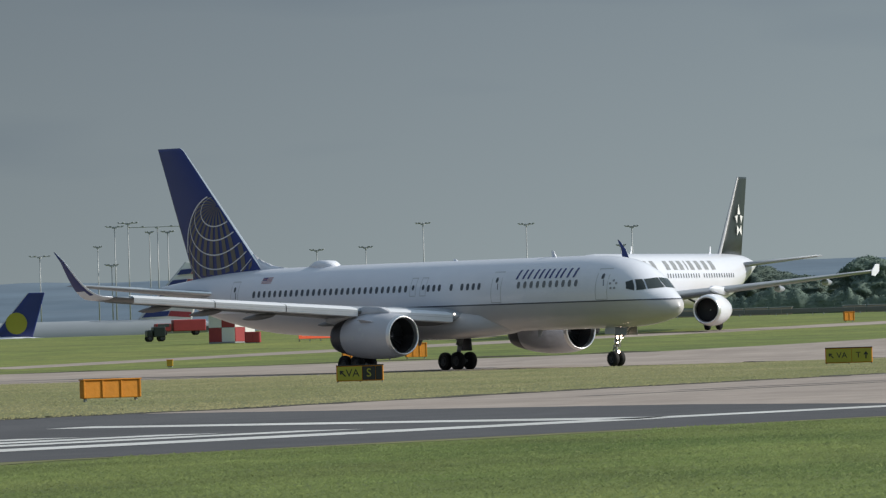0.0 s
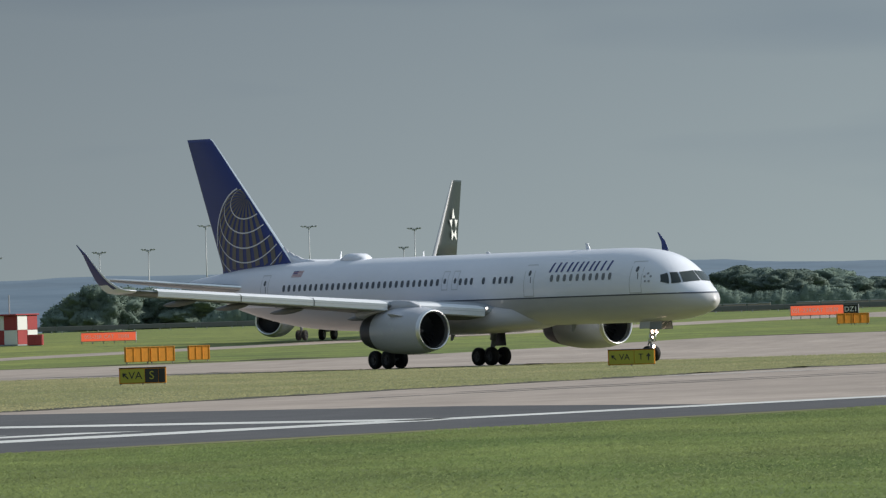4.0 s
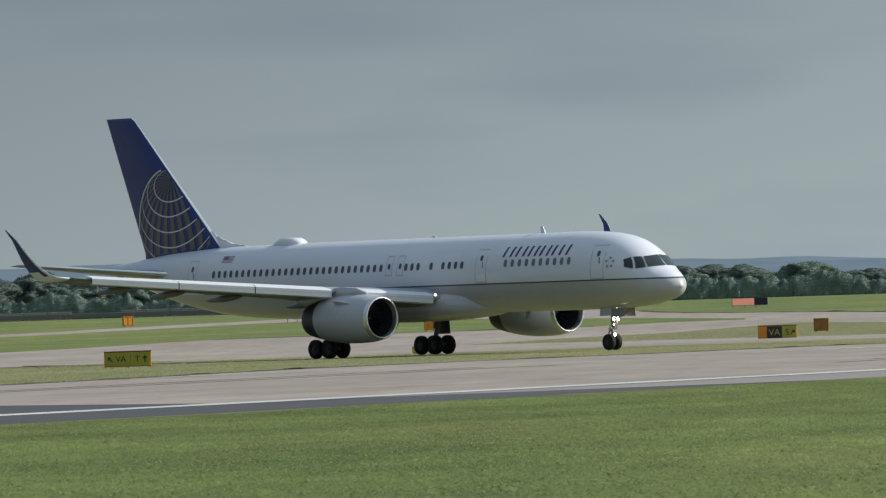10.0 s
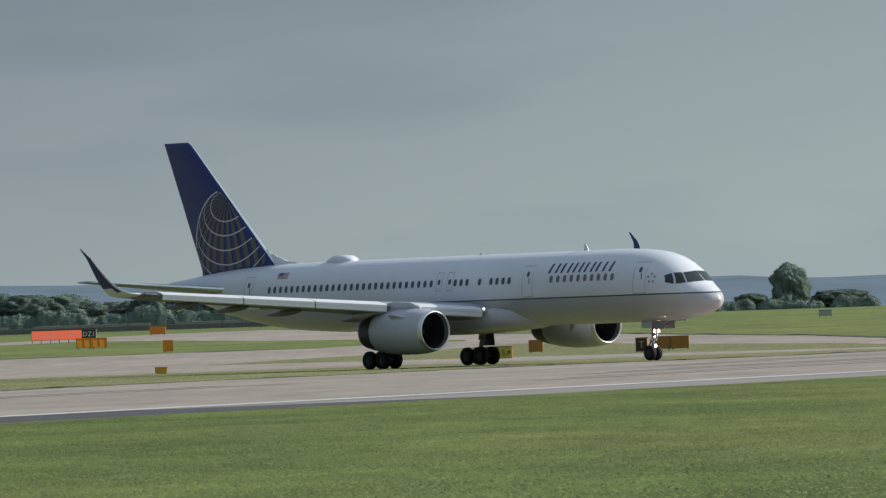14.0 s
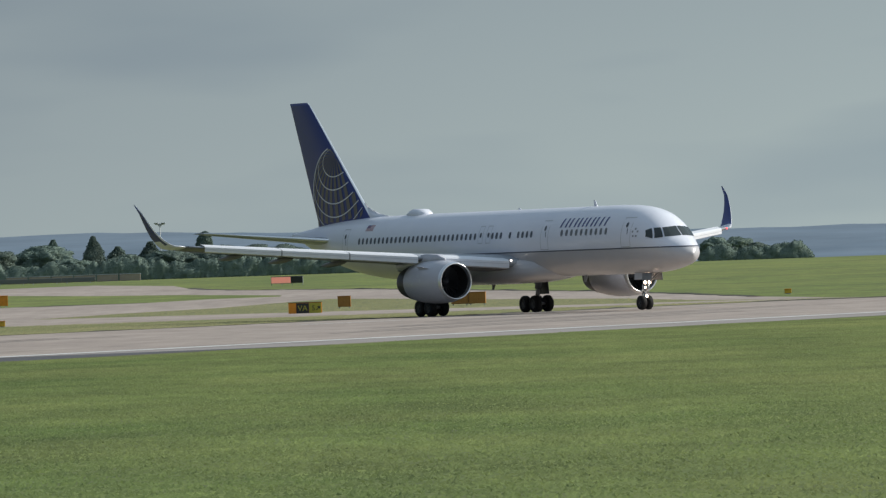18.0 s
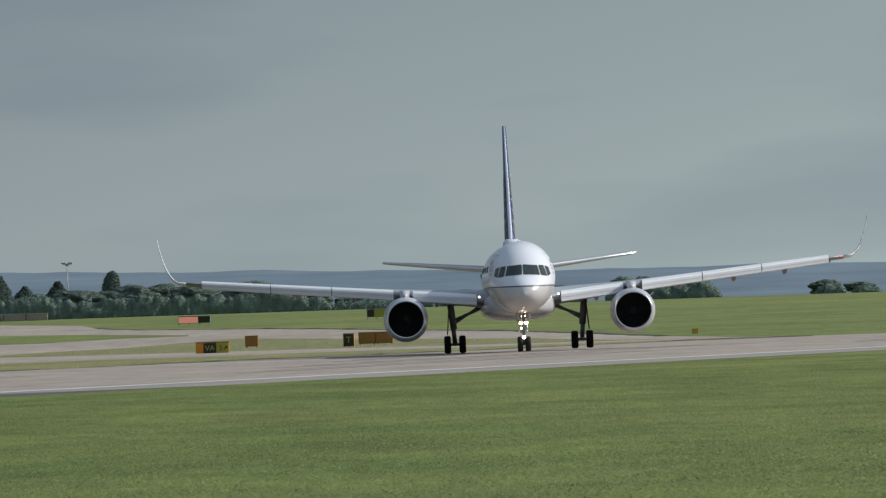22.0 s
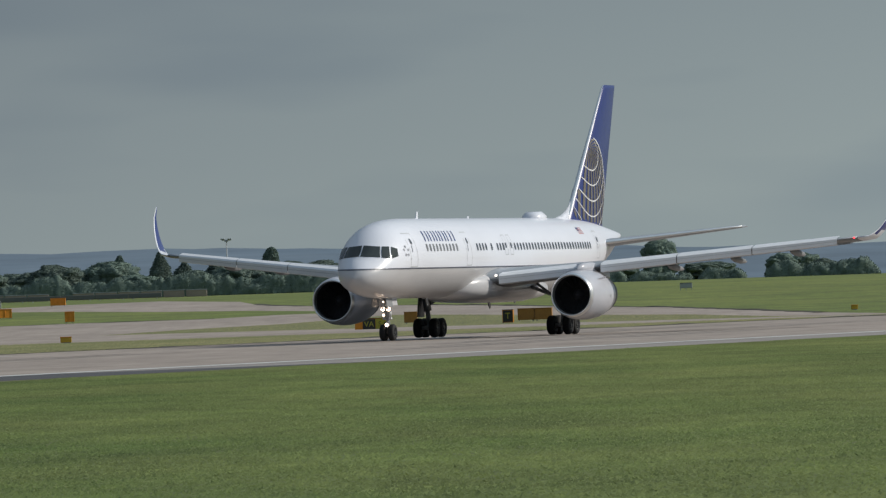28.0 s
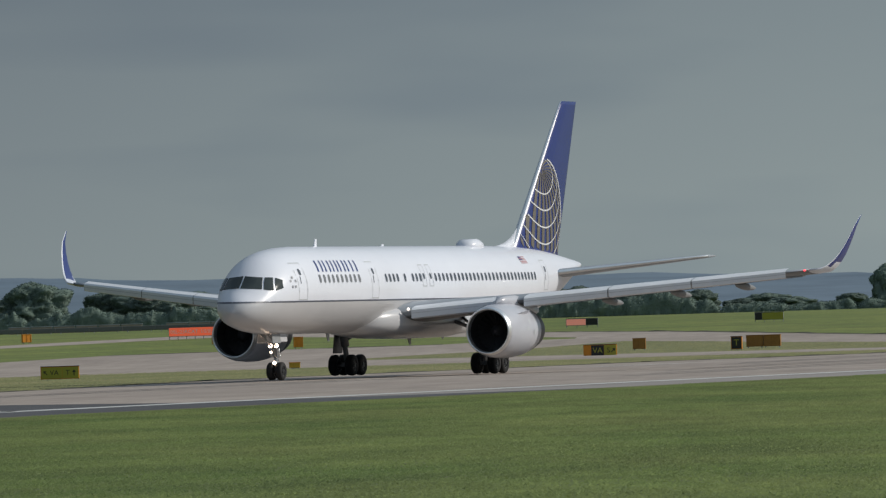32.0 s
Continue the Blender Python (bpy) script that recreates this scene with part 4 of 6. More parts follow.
def fin_parts(ob):
    rings = []
    for z in (5.40, 6.0, 6.6, 8, 9.5, 11, 12.4, 13.2, 13.38):
        le = float(np.interp(z, [5.9, 13.38], [36.75, 44.30])) - max(0, 5.9 - z) * 0.8
        te = float(np.interp(z, [5.9, 13.38], [43.6, 46.62]))
        if z > 13.3:
            le += 0.12
        rings.append(airfoil(P(le, 0, z), P(te, 0, z), 0.095, 0, 12, Vector((0, 1, 0))))
    bm = bmesh.new()
    loft(bm, rings)
    part("tail_fin", bm, M["blue"], ob, "dark blue tail fin", True)
    # bare leading edge
    bm = bmesh.new()
    rr = []
    for r in rings[1:]:
        o = Vector((0.02, 0, 0))
        rr.append([r[-1] + o, r[0] + o * 1.5, r[1] + o])
    loft(bm, rr, close_ends=False, closed=False)
    part("fin_leading_edge", bm, M["metal"], ob, "bare metal fin leading edge", True)
    # dorsal fillet
    rr = []
    for xa, zt, w in ((33.9, 6.10, 0.05), (35.0, 6.17, 0.12), (36.0, 6.31, 0.18), (36.8, 6.54, 0.20), (37.35, 6.76, 0.14), (37.85, 7.06, 0.04)):
        rr.append([P(xa, -w, 5.95), P(xa, -w * 0.5, (zt + 5.95) / 2), P(xa, 0, zt), P(xa, w * 0.5, (zt + 5.95) / 2), P(xa, w, 5.95)])
    bm = bmesh.new()
    loft(bm, rr)
    part("dorsal_fillet", bm, M["white"], ob, "", True)
    # globe on both faces
    for side in (1, -1):
        globe(ob, side)


def globe(ob, side):
    """The painted globe on the fin: gold meridian bars, pale parallels and rim."""
    cx, cz, R = 40.69, 7.36, 3.26
    pole = Vector((0.09, 0.78, 0.62)).normalized()
    e1 = pole.cross(Vector((0, 0, 1))).normalized()
    e2 = pole.cross(e1)

    def on(col, phi):
        c, f = radians(col), radians(phi)
        d = pole * math.cos(c) + (e1 * math.cos(f) + e2 * math.sin(f)) * math.sin(c)
        return cx + R * d.x, cz + R * d.y, d.z

    def inside(x, z):
        le = float(np.interp(z, [5.9, 13.38], [36.75, 44.30])) + 0.16
        te = float(np.interp(z, [5.9, 13.38], [43.6, 46.62])) - 0.06
        return le <= x <= te and z >= 6.02 - max(0.0, x - 38.0) * 0.075

    def run(name, cells, material, label, off):
        bm, n = bmesh.new(), 0
        for q in cells:
            if min(c[2] for c in q) > 0.01 and all(inside(c[0], c[1]) for c in q):
                fin_poly(bm, [(c[0], c[1]) for c in q], side, off)
                n += 1
            elif n:
                part(name, bm, material, ob, label)
                bm, n = bmesh.new(), 0
        if n:
            part(name, bm, material, ob, label)
        else:
            bm.free()
    for k in range(24):
        f0 = k * 15.0
        run("globe_band", [[on(c, f0), on(c, f0 + 8.0), on(c + 4, f0 + 8.0), on(c + 4, f0)] for c in range(2, 118, 4)], M["gold"], "gold painted globe band", 0.016)
    for c in (26, 41, 56, 71, 86):
        run("globe_arc", [[on(c, f), on(c, f + 4), on(c + 1.3, f + 4), on(c + 1.3, f)] for f in range(0, 360, 4)], M["arc"], "white painted globe arc", 0.022)
    rim = []
    for a in range(-70, 130, 4):
        q = []
        for b, r in ((a, R), (a + 4, R), (a + 4, R + 0.08), (a, R + 0.08)):
            q.append((cx + r * math.cos(radians(b)), cz + r * math.sin(radians(b)), 1.0))
        rim.append(q)
    run("globe_rim", rim, M["arc"], "white painted globe rim", 0.022)


def tailplane(ob, side):
    rings = []
    for y in (0.3, 1.0, 3, 5.5, 7.3, 7.58):
        le = float(np.interp(y, [0.3, 7.58], [39.9, 44.35]))
        te = float(np.interp(y, [0.3, 7.58], [44.6, 45.95]))
        if y > 7.5:
            le += 0.25
        z = float(np.interp(y, [0.3, 7.58], [4.72, 5.50]))
        rings.append(airfoil(P(le, side * y, z), P(te, side * y, z), 0.10, 0, 8))
    bm = bmesh.new()
    loft(bm, rings)
    part("tailplane", bm, M["wing"], ob, "light grey horizontal tailplane", True)
    bm = bmesh.new()
    rr = [[r[-1] + Vector((0.02, 0, 0)), r[0] + Vector((0.03, 0, 0)), r[1] + Vector((0.02, 0, 0))] for r in rings]
    loft(bm, rr, close_ends=False, closed=False)
    part("tailplane_edge", bm, M["metal"], ob, "bare metal tailplane edge", True)


def on_nose(y, z):
    """Where the nose skin has this y and z."""
    lo, hi = 0.25, 6.0
    for _ in range(30):
        mid = (lo + hi) / 2
        t, b, w = spline(mid, TOP), spline(mid, BOT), spline(mid, WID)
        c, hg = (t + b) / 2, (t - b) / 2
        if ((z - c) / hg) ** 2 + (y / w) ** 2 < 1:
            hi = mid
        else:
            lo = mid
    return hi


def cockpit(ob):
    def yz(xa, z):
        """Half width of the skin at this station and height, with the height."""
        t, b, w = spline(xa, TOP), spline(xa, BOT), spline(xa, WID)
        q = (z - (t + b) / 2) / ((t - b) / 2)
        return w * math.sqrt(max(0.0, 1 - q * q)), z

    def pane(name, quad, label, side):
        bm = bmesh.new()
        g = []
        n = 5
        for j in range(n + 1):
            row = []
            for i in range(n + 1):
                u, v = i / n, j / n
                a = [q0 + (q1 - q0) * u for q0, q1 in zip(quad[0], quad[1])]
                b = [q0 + (q1 - q0) * u for q0, q1 in zip(quad[3], quad[2])]
                y, z = (p + (q - p) * v for p, q in zip(a, b))
                p = P(on_nose(y, z), y * side, z)
                nrm = (p - P(4.5, 0, 3.9)).normalized()
                row.append(bm.verts.new(p + nrm * 0.025))
            g.append(row)
        for j in range(n):
            for i in range(n):
                bm.faces.new((g[j][i], g[j][i + 1], g[j + 1][i + 1], g[j + 1][i]))
        part(name, bm, M["glass"], ob, label, True)
    for side in (1, -1):
        pane("windscreen_pane", [(0.035, 4.27), (0.96, 4.21), (0.82, 4.75), (0.035, 4.82)], "dark cockpit windscreen pane", side)
        pane("side_window", [(1.03, 4.20), yz(2.28, 4.15), yz(2.62, 4.74), (0.89, 4.75)], "dark cockpit side window", side)
        pane("side_window", [yz(2.40, 4.14), yz(2.93, 4.25), yz(3.06, 4.62), yz(2.72, 4.73)], "dark cockpit side window", side)


def fuselage(ob):
    xs = [0.25, 0.28, 0.34, 0.42, 0.52, 0.65, 0.82, 1.05, 1.4, 1.8, 2.2, 2.6, 3.0, 3.5, 4.2, 5.0, 6.0, 7.5, 10, 13, 16, 19, 22, 25, 28, 29.5, 31, 32.5, 34, 35.5, 37, 38.5, 40, 41.5, 43, 44.5, 45.6, 46.3, 46.75]
    n = 48
    rings = [[hull(x, 360 * i / n) for i in range(n)] for x in xs]
    bm = bmesh.new()
    loft(bm, rings)
    # a clean line between the white top and the grey belly
    bmesh.ops.bisect_plane(bm, geom=list(bm.verts) + list(bm.edges) + list(bm.faces), plane_co=(0, 0, 3.62), plane_no=(0.0, 0, 1))
    me = finish(bm, "fuselage", True)
    me.materials.append(M["white"])
    me.materials.append(M["belly"])
    for p in me.polygons:
        if p.center.z < 3.62:
            p.material_index = 1
    part("fuselage", me, None, ob, "white gloss fuselage with pale grey belly")
    for side in (1, -1):
        bm = bmesh.new()
        ys = [0.0, 0.15, 0.3, 0.45, 0.6, 0.75, 0.9, 1.05, 1.2]
        rows = [[bm.verts.new(P(on_nose(y, z) - 0.012, side * (y + 0.006), z)) for z in (3.585, 3.655)] for y in ys]
        for a, b in zip(rows, rows[1:]):
            bm.faces.new((a[0], b[0], b[1], a[1]))
        first = on_nose(1.2, 3.62)
        stations = [first + (36.9 - first) * k / 61 for k in range(62)]
        for x0, x1 in zip(stations, stations[1:]):
            skin_patch(bm, (x0, 3.585, x1, 3.655, 0), side, 1, 1, 0.010)
        part("cheat_line", bm, M["dark_line"], ob, "thin dark stripe along the fuselage")
    # wing to body fairing
    rr = []
    for xa, hw, zt, zb in ((14.2, 0.9, 2.9, 2.16), (15.6, 1.75, 3.3, 1.95), (17.5, 2.05, 3.5, 1.80), (21, 2.12, 3.4, 1.74), (25, 2.10, 3.2, 1.76), (27.5, 1.8, 2.9, 1.92), (29.6, 1.0, 2.6, 2.1)):
        ring = []
        for i in range(24):
            a = 2 * math.pi * i / 24
            c, s = math.cos(a), math.sin(a)
            k = (abs(c) ** 3 + abs(s) ** 3) ** (-1 / 3)
            ring.append(P(xa, hw * c * k, (zt + zb) / 2 + (zt - zb) / 2 * s * k))
        rr.append(ring)
    bm = bmesh.new()
    loft(bm, rr)
    part("wing_fairing", bm, M["belly"], ob, "pale grey wing to body fairing", True)


def window_row(ob):
    runs = [(6.85, 10, 1, 0.55), (15.25, 4, 0, 0.5), (17.7, 1, 0, 0.5), (18.75, 3, 0, 0.49), (21.75, 28, 0, 0.522)]
    for side in (1, -1):
        for x, n, pale, step in runs:
            for k in range(n):
                bm = bmesh.new()
                round_patch(bm, x + step * k, 4.66, 0.130, 0.190, side, power=4.5)
                part("cabin_window", bm, M["shade"] if pale else M["win"], ob)


def doors(ob):
    for side in (1, -1):
        for x, hw, z0, z1 in ((4.72, 0.48, 3.68, 5.42), (13.75, 0.44, 3.70, 5.45), (20.2, 0.27, 4.22, 5.28), (21.1, 0.27, 4.22, 5.28), (37.9, 0.40, 3.95, 5.45)):
            bm = bmesh.new()
            for a in ((x - hw, z0, x - hw + 0.045, z1), (x + hw - 0.045, z0, x + hw, z1), (x - hw, z0, x + hw, z0 + 0.05), (x - hw, z1 - 0.05, x + hw, z1)):
                skin_patch(bm, (*a, 0), side, 1, 4 if a[3] - a[1] > 0.3 else 1, 0.012)
            d = part("door_outline", bm, M["grey_line"], ob, "grey door outline")
            bm = bmesh.new()
            round_patch(bm, x, 4.98 if hw > 0.3 else 4.72, 0.11, 0.15, side, 0.016)
            part("door_window", bm, M["win"], d)
            if hw > 0.35:
                bm = bmesh.new()
                skin_patch(bm, (x - 0.20, 4.45, x - 0.14, 4.78, 0.06), side, 1, 1, 0.016)
                part("door_handle", bm, M["dark_line"], d)


def markings(ob):
    for side in (1, -1):
        # airline name: plain leaning bars in six groups
        for k, (w, n) in enumerate(((0.70, 2), (0.70, 2), (0.16, 1), (0.58, 2), (0.58, 2), (0.70, 2))):
            xs = [0, 0.98, 1.96, 2.44, 3.38, 4.36]
            # reads from nose to tail on the port side, tail to nose on starboard
            if side < 0:
                x0, sl = 6.85 + xs[k], 0.16
            else:
                x0, sl = 6.95 + 5.2 - xs[k] - w, -0.16
            for q in range(n):
                bm = bmesh.new()
                a = x0 + (w - 0.16) * q / max(1, n - 1)
                skin_patch(bm, (a, 4.98, a + 0.16, 5.50, sl), side, 1, 3, 0.014)
                part("name_bar", bm, M["blue"], ob, "dark blue painted bar of the airline name")
        # small flag by the tail
        for k in range(5):
            bm = bmesh.new()
            z0 = 5.28 + k * 0.075
            skin_patch(bm, (34.45, z0, 35.4, z0 + 0.04, 0), side, 2, 1, 0.014)
            part("flag_stripe", bm, M["faded_red"], ob, "faded red flag stripe")
        bm = bmesh.new()
        skin_patch(bm, (34.45 if side < 0 else 34.95, 5.45, 34.9 if side < 0 else 35.4, 5.62, 0), side, 1, 1, 0.018)
        part("flag_corner", bm, M["blue"], ob, "blue flag corner")
        # ring of small marks behind the cockpit
        for k in range(5):
            a = radians(90 + 72 * k)
            bm = bmesh.new()
            round_patch(bm, 3.84 + 0.23 * math.cos(a), 4.50 + 0.23 * math.sin(a), 0.085, 0.07, side, 0.014, 6, 2)
            part("emblem_mark", bm, M["emblem"], ob, "grey emblem mark")


def roof_things(ob):
    bm = bmesh.new()
    rr = []
    for xa, w, z in ((30.15, 0.05, 6.12), (30.32, 0.40, 6.34), (30.7, 0.55, 6.46), (31.3, 0.58, 6.50), (31.8, 0.52, 6.43), (32.3, 0.34, 6.27), (32.6, 0.05, 6.12)):
        rr.append([P(xa, -w, 5.98), P(xa, -w * 0.95, (z + 6.0) / 2 + 0.05), P(xa, -w * 0.6, z), P(xa, w * 0.6, z), P(xa, w * 0.95, (z + 6.0) / 2 + 0.05), P(xa, w, 5.98)])
    loft(bm, rr)
    part("antenna_dome", bm, M["white"], ob, "white antenna dome on the roof", True)
    for x, z, up in ((10.6, 6.1, 1), (19.2, 6.1, 0.4), (12.0, 2.15, -1), (22.6, 1.78, -0.8), (27.0, 1.98, -0.7)):
        bm = bmesh.new()
        h2 = 0.42 * up
        loft(bm, [[P(x, -0.03, z), P(x, 0.03, z), P(x + 0.36, 0.03, z), P(x + 0.36, -0.03, z)],
                  [P(x + 0.22, -0.012, z + h2), P(x + 0.22, 0.012, z + h2), P(x + 0.42, 0.012, z + h2), P(x + 0.42, -0.012, z + h2)]])
        part("blade_antenna", bm, M["white"] if up > 0 else M["strut"], ob)


WHEEL = wheel_mesh(0.51, 0.37, "main_wheel")
NOSE_WHEEL = wheel_mesh(0.42, 0.30, "nose_wheel")


def airliner():
    ob = thing("airliner", "white twin engine airliner with dark blue tail, taxiing on concrete", "airplane")
    fuselage(ob)
    for side in (1, -1):
        wing_parts(ob, side)
        engine_parts(ob, side)
        gear_main(ob, side)
        tailplane(ob, side)
    gear_nose(ob)
    fin_parts(ob)
    cockpit(ob)
    window_row(ob)
    doors(ob)
    markings(ob)
    roof_things(ob)
    return ob


AIRLINER = airliner()


# ---- a second airliner, white with a charcoal tail, and parked ones ----
def jet(name, label, L, livery, span=17.0, wheels=True):
    """A smaller twin jet, nose towards +x, standing on z = 0. Lengths scale with L."""
    k = L / 44.5
    fin_mat, fin_label, body_mat, body_label = livery
    ob = thing(name, label, "airplane")

    def Q(xa, y, z):
        return Vector((22.0 - xa, -y, z)) * k
    top = [(0, 3.5), (0.3, 4.0), (1.0, 4.5), (1.9, 4.95), (3.0, 5.5), (4.5, 5.78), (6, 5.85), (36, 5.85), (40, 5.75), (44.0, 5.25)]
    bot = [(0, 3.3), (0.3, 2.85), (1.0, 2.35), (2.5, 1.95), (4.5, 1.75), (6, 1.72), (30, 1.72), (35, 2.3), (40, 3.5), (44.0, 4.7)]
    wid = [(0, 0.08), (0.3, 0.6), (1.0, 1.1), (2.5, 1.65), (4.5, 1.93), (6, 1.975), (31, 1.975), (36, 1.6), (40, 1.0), (44.0, 0.25)]

    def skin(xa, z, side, off=0.02):
        t, b, w = spline(xa, top), spline(xa, bot), spline(xa, wid)
        c, hg = (t + b) / 2, (t - b) / 2
        s = max(-1.0, min(1.0, (z - c) / hg))
        return Q(xa, side * (w + off) * math.sqrt(max(0.0, 1 - s * s)), z)
    rings = []
    for xa in (0, 0.1, 0.3, 0.6, 1, 1.5, 2, 2.6, 3.3, 4.2, 5, 6, 10, 15, 20, 25, 30, 31.5, 33, 34.5, 36, 37.5, 39, 40.5, 42, 43.2, 44):
        t, b, w = spline(xa, top), spline(xa, bot), spline(xa, wid)
        rings.append([Q(xa, w * math.cos(2 * math.pi * i / 32), (t + b) / 2 + (t - b) / 2 * math.sin(2 * math.pi * i / 32)) for i in range(32)])
    bm = bmesh.new()
    loft(bm, rings)
    part("fuselage", bm, body_mat, ob, body_label, True)
    for side in (1, -1):
        # wing
        rr = []
        for y in (1.2, 2.0, 6.0, 10.0, 14.0, span):
            le = float(np.interp(y, [1.2, span], [15.3, 23.6]))
            te = float(np.interp(y, [1.2, 6.0, span], [22.4, 22.8, 25.2]))
            z = float(np.interp(y, [1.2, span], [2.5, 4.1]))
            rr.append(airfoil(Q(le, side * y, z), Q(te, side * y, z - 0.1), 0.11, 0.01, 8))
        bm = bmesh.new()
        loft(bm, rr)
        part("wing", bm, M["wing"], ob, "light grey swept wing", True)
        bm = bmesh.new()
        loft(bm, [[Q(23.5, side * span, 3.75), Q(23.5, side * (span + 0.05), 3.75), Q(24.4, side * (span + 0.05), 3.7), Q(24.4, side * span, 3.7)],
                  [Q(23.6, side * span, 4.1), Q(23.6, side * (span + 0.06), 4.1), Q(25.4, side * (span + 0.06), 4.05), Q(25.4, side * span, 4.05)],
                  [Q(24.6, side * span, 4.6), Q(24.6, side * (span + 0.05), 4.6), Q(25.5, side * (span + 0.05), 4.6), Q(25.5, side * span, 4.6)]])
        part("wingtip_fence", bm, M["white"], ob, "white wingtip fence")
        for y in (8.5, 12.0):
            bm = bmesh.new()
            prof = [(0, 0.02), (0.4, 0.16), (1.2, 0.22), (2.0, 0.16), (2.6, 0.03)]
            z = float(np.interp(y, [1.2, span], [2.5, 4.1]))
            lathe(bm, [(a * k, r * k) for a, r in prof], Q(22.0 + (y - 6) * 0.2, side * y, z - 0.35), 10, 1.2)
            part("flap_track_fairing", bm, M["wing"], ob, "", True)
        # tailplane
        rr = []
        for y in (0.4, 3, 6.2):
            le, te, z = float(np.interp(y, [0.4, 6.2], [37.2, 40.6])), float(np.interp(y, [0.4, 6.2], [41.2, 42.4])), float(np.interp(y, [0.4, 6.2], [4.9, 5.5]))
            rr.append(airfoil(Q(le, side * y, z), Q(te, side * y, z), 0.10, 0, 7))
        bm = bmesh.new()
        loft(bm, rr)
        part("tailplane", bm, M["wing"], ob, "light grey tailplane", True)
        # engine
        o = Q(14.2, side * 5.75, 1.50)
        bm = bmesh.new()
        lathe(bm, [(a * k, r * k) for a, r in ((0.12, 1.02), (0.5, 1.14), (1.3, 1.2), (2.3, 1.16), (3.2, 0.98), (3.9, 0.80))], o, 28)
        part("engine_cowl", bm, M["white"], ob, "white engine nacelle", True)
        bm = bmesh.new()
        lathe(bm, [(a * k, r * k) for a, r in ((0.4, 0.87), (0.1, 0.90), (0.0, 0.97), (0.05, 1.03), (0.3, 1.10))], o, 28)
        part("inlet_lip", bm, M["metal"], ob, "polished metal inlet lip", True)
        bm = bmesh.new()
        lathe(bm, [(a * k, r * k) for a, r in ((0.38, 0.88), (1.1, 0.88), (1.15, 0.05))], o, 24)
        part("inlet_duct", bm, M["hole"], ob, "dark inlet duct", True)
        bm = bmesh.new()
        lathe(bm, [(a * k, r * k) for a, r in ((3.85, 0.80), (4.5, 0.62), (4.6, 0.5), (4.2, 0.45))], o, 24)
        part("exhaust_nozzle", bm, M["dark_metal"], ob, "", True)
        rr = []
        for xa, zt, zb, w in ((15.2, 3.1, 3.0, 0.05), (16.2, 3.3, 2.9, 0.2), (18.2, 3.2, 2.6, 0.22), (19.6, 3.0, 2.5, 0.08)):
            rr.append([Q(xa, side * 5.75 - w, zt), Q(xa, side * 5.75 + w, zt), Q(xa, side * 5.75 + w, zb), Q(xa, side * 5.75 - w, zb)])
        bm = bmesh.new()
        loft(bm, rr)
        part("engine_pylon", bm, M["white"], ob, "", True)
        # main gear
        bm = bmesh.new()
        rod(bm, Q(21.9, side * 3.8, 0.6), Q(21.7, side * 3.9, 2.8), 0.16 * k)
        rod(bm, Q(21.8, side * 3.8, 1.5), Q(21.6, side * 2.0, 2.4), 0.08 * k)
        part("main_gear_leg", bm, M["strut"], ob, "", True)
        if wheels:
            for dy in (-0.46, 0.46):
                w = wheel_part("main_wheel", WHEEL, ob, "dark wheel with black tyre", Q(21.9, side * 3.8 + dy, 0.51 / k))
                JET_ROLLERS.append((w, 0.51))
        # cockpit panes
        for quad in ([(1.35, 4.30), (1.95, 4.15), (2.55, 4.75), (1.95, 4.90)], [(2.05, 4.15), (2.9, 4.2), (3.0, 4.75), (2.65, 4.78)], [(3.0, 4.2), (3.7, 4.35), (3.5, 4.72), (3.08, 4.75)]):
            bm = bmesh.new()
            bm.faces.new([bm.verts.new(skin(x, z, side, 0.03)) for x, z in quad])
            part("cockpit_window", bm, M["glass"], ob, "dark cockpit window")
        # a row of cabin windows
        if wheels:
            for q in range(44):
                if q in (6, 15, 16, 30):
                    continue
                bm = bmesh.new()
                bm.faces.new([bm.verts.new(skin(6.5 + q * 0.62 + a, 4.15 + b, side, 0.02)) for a, b in ((-0.1, -0.16), (0.1, -0.16), (0.1, 0.16), (-0.1, 0.16))])
                part("cabin_window", bm, M["win"], ob)
    bm = bmesh.new()
    rod(bm, Q(5.1, 0, 0.4), Q(5.0, 0, 2.0), 0.11 * k)
    part("nose_gear_leg", bm, M["strut"], ob, "", True)
    if wheels:
        for s in (-1, 1):
            w = wheel_part("nose_wheel", NOSE_WHEEL, ob, "dark nose wheel with black tyre", Q(5.1, 0.24 * s, 0.42 / k))
            JET_ROLLERS.append((w, 0.42))
        for yy, z in ((-0.14, 1.35), (0.14, 1.35)):
            bm = bmesh.new()
            bmesh.ops.create_icosphere(bm, subdivisions=2, radius=0.10, matrix=Matrix.Translation(Q(4.9, yy, z)))
            part("taxi_light", bm, M["lamp"], ob, "glowing taxi light")
    # fin
    rr = []
    for z in (5.4, 7, 8.5, 10, 11.6, 11.76):
        le, te = float(np.interp(z, [5.4, 11.76], [35.0, 40.6])), float(np.interp(z, [5.4, 11.76], [41.0, 42.9]))
        rr.append(airfoil(Q(le, 0, z), Q(te, 0, z), 0.10, 0, 8, Vector((0, 1, 0))))
    bm = bmesh.new()
    loft(bm, rr)
    part("tail_fin", bm, fin_mat, ob, fin_label, True)
    bm = bmesh.new()
    loft(bm, [[r[-1] + Vector((0.02, 0, 0)), r[0] + Vector((0.04, 0, 0)), r[1] + Vector((0.02, 0, 0))] for r in rr], close_ends=False, closed=False)
    part("fin_leading_edge", bm, M["belly"], ob, "grey fin leading edge", True)
    return ob, Q, skin


JET_ROLLERS = []


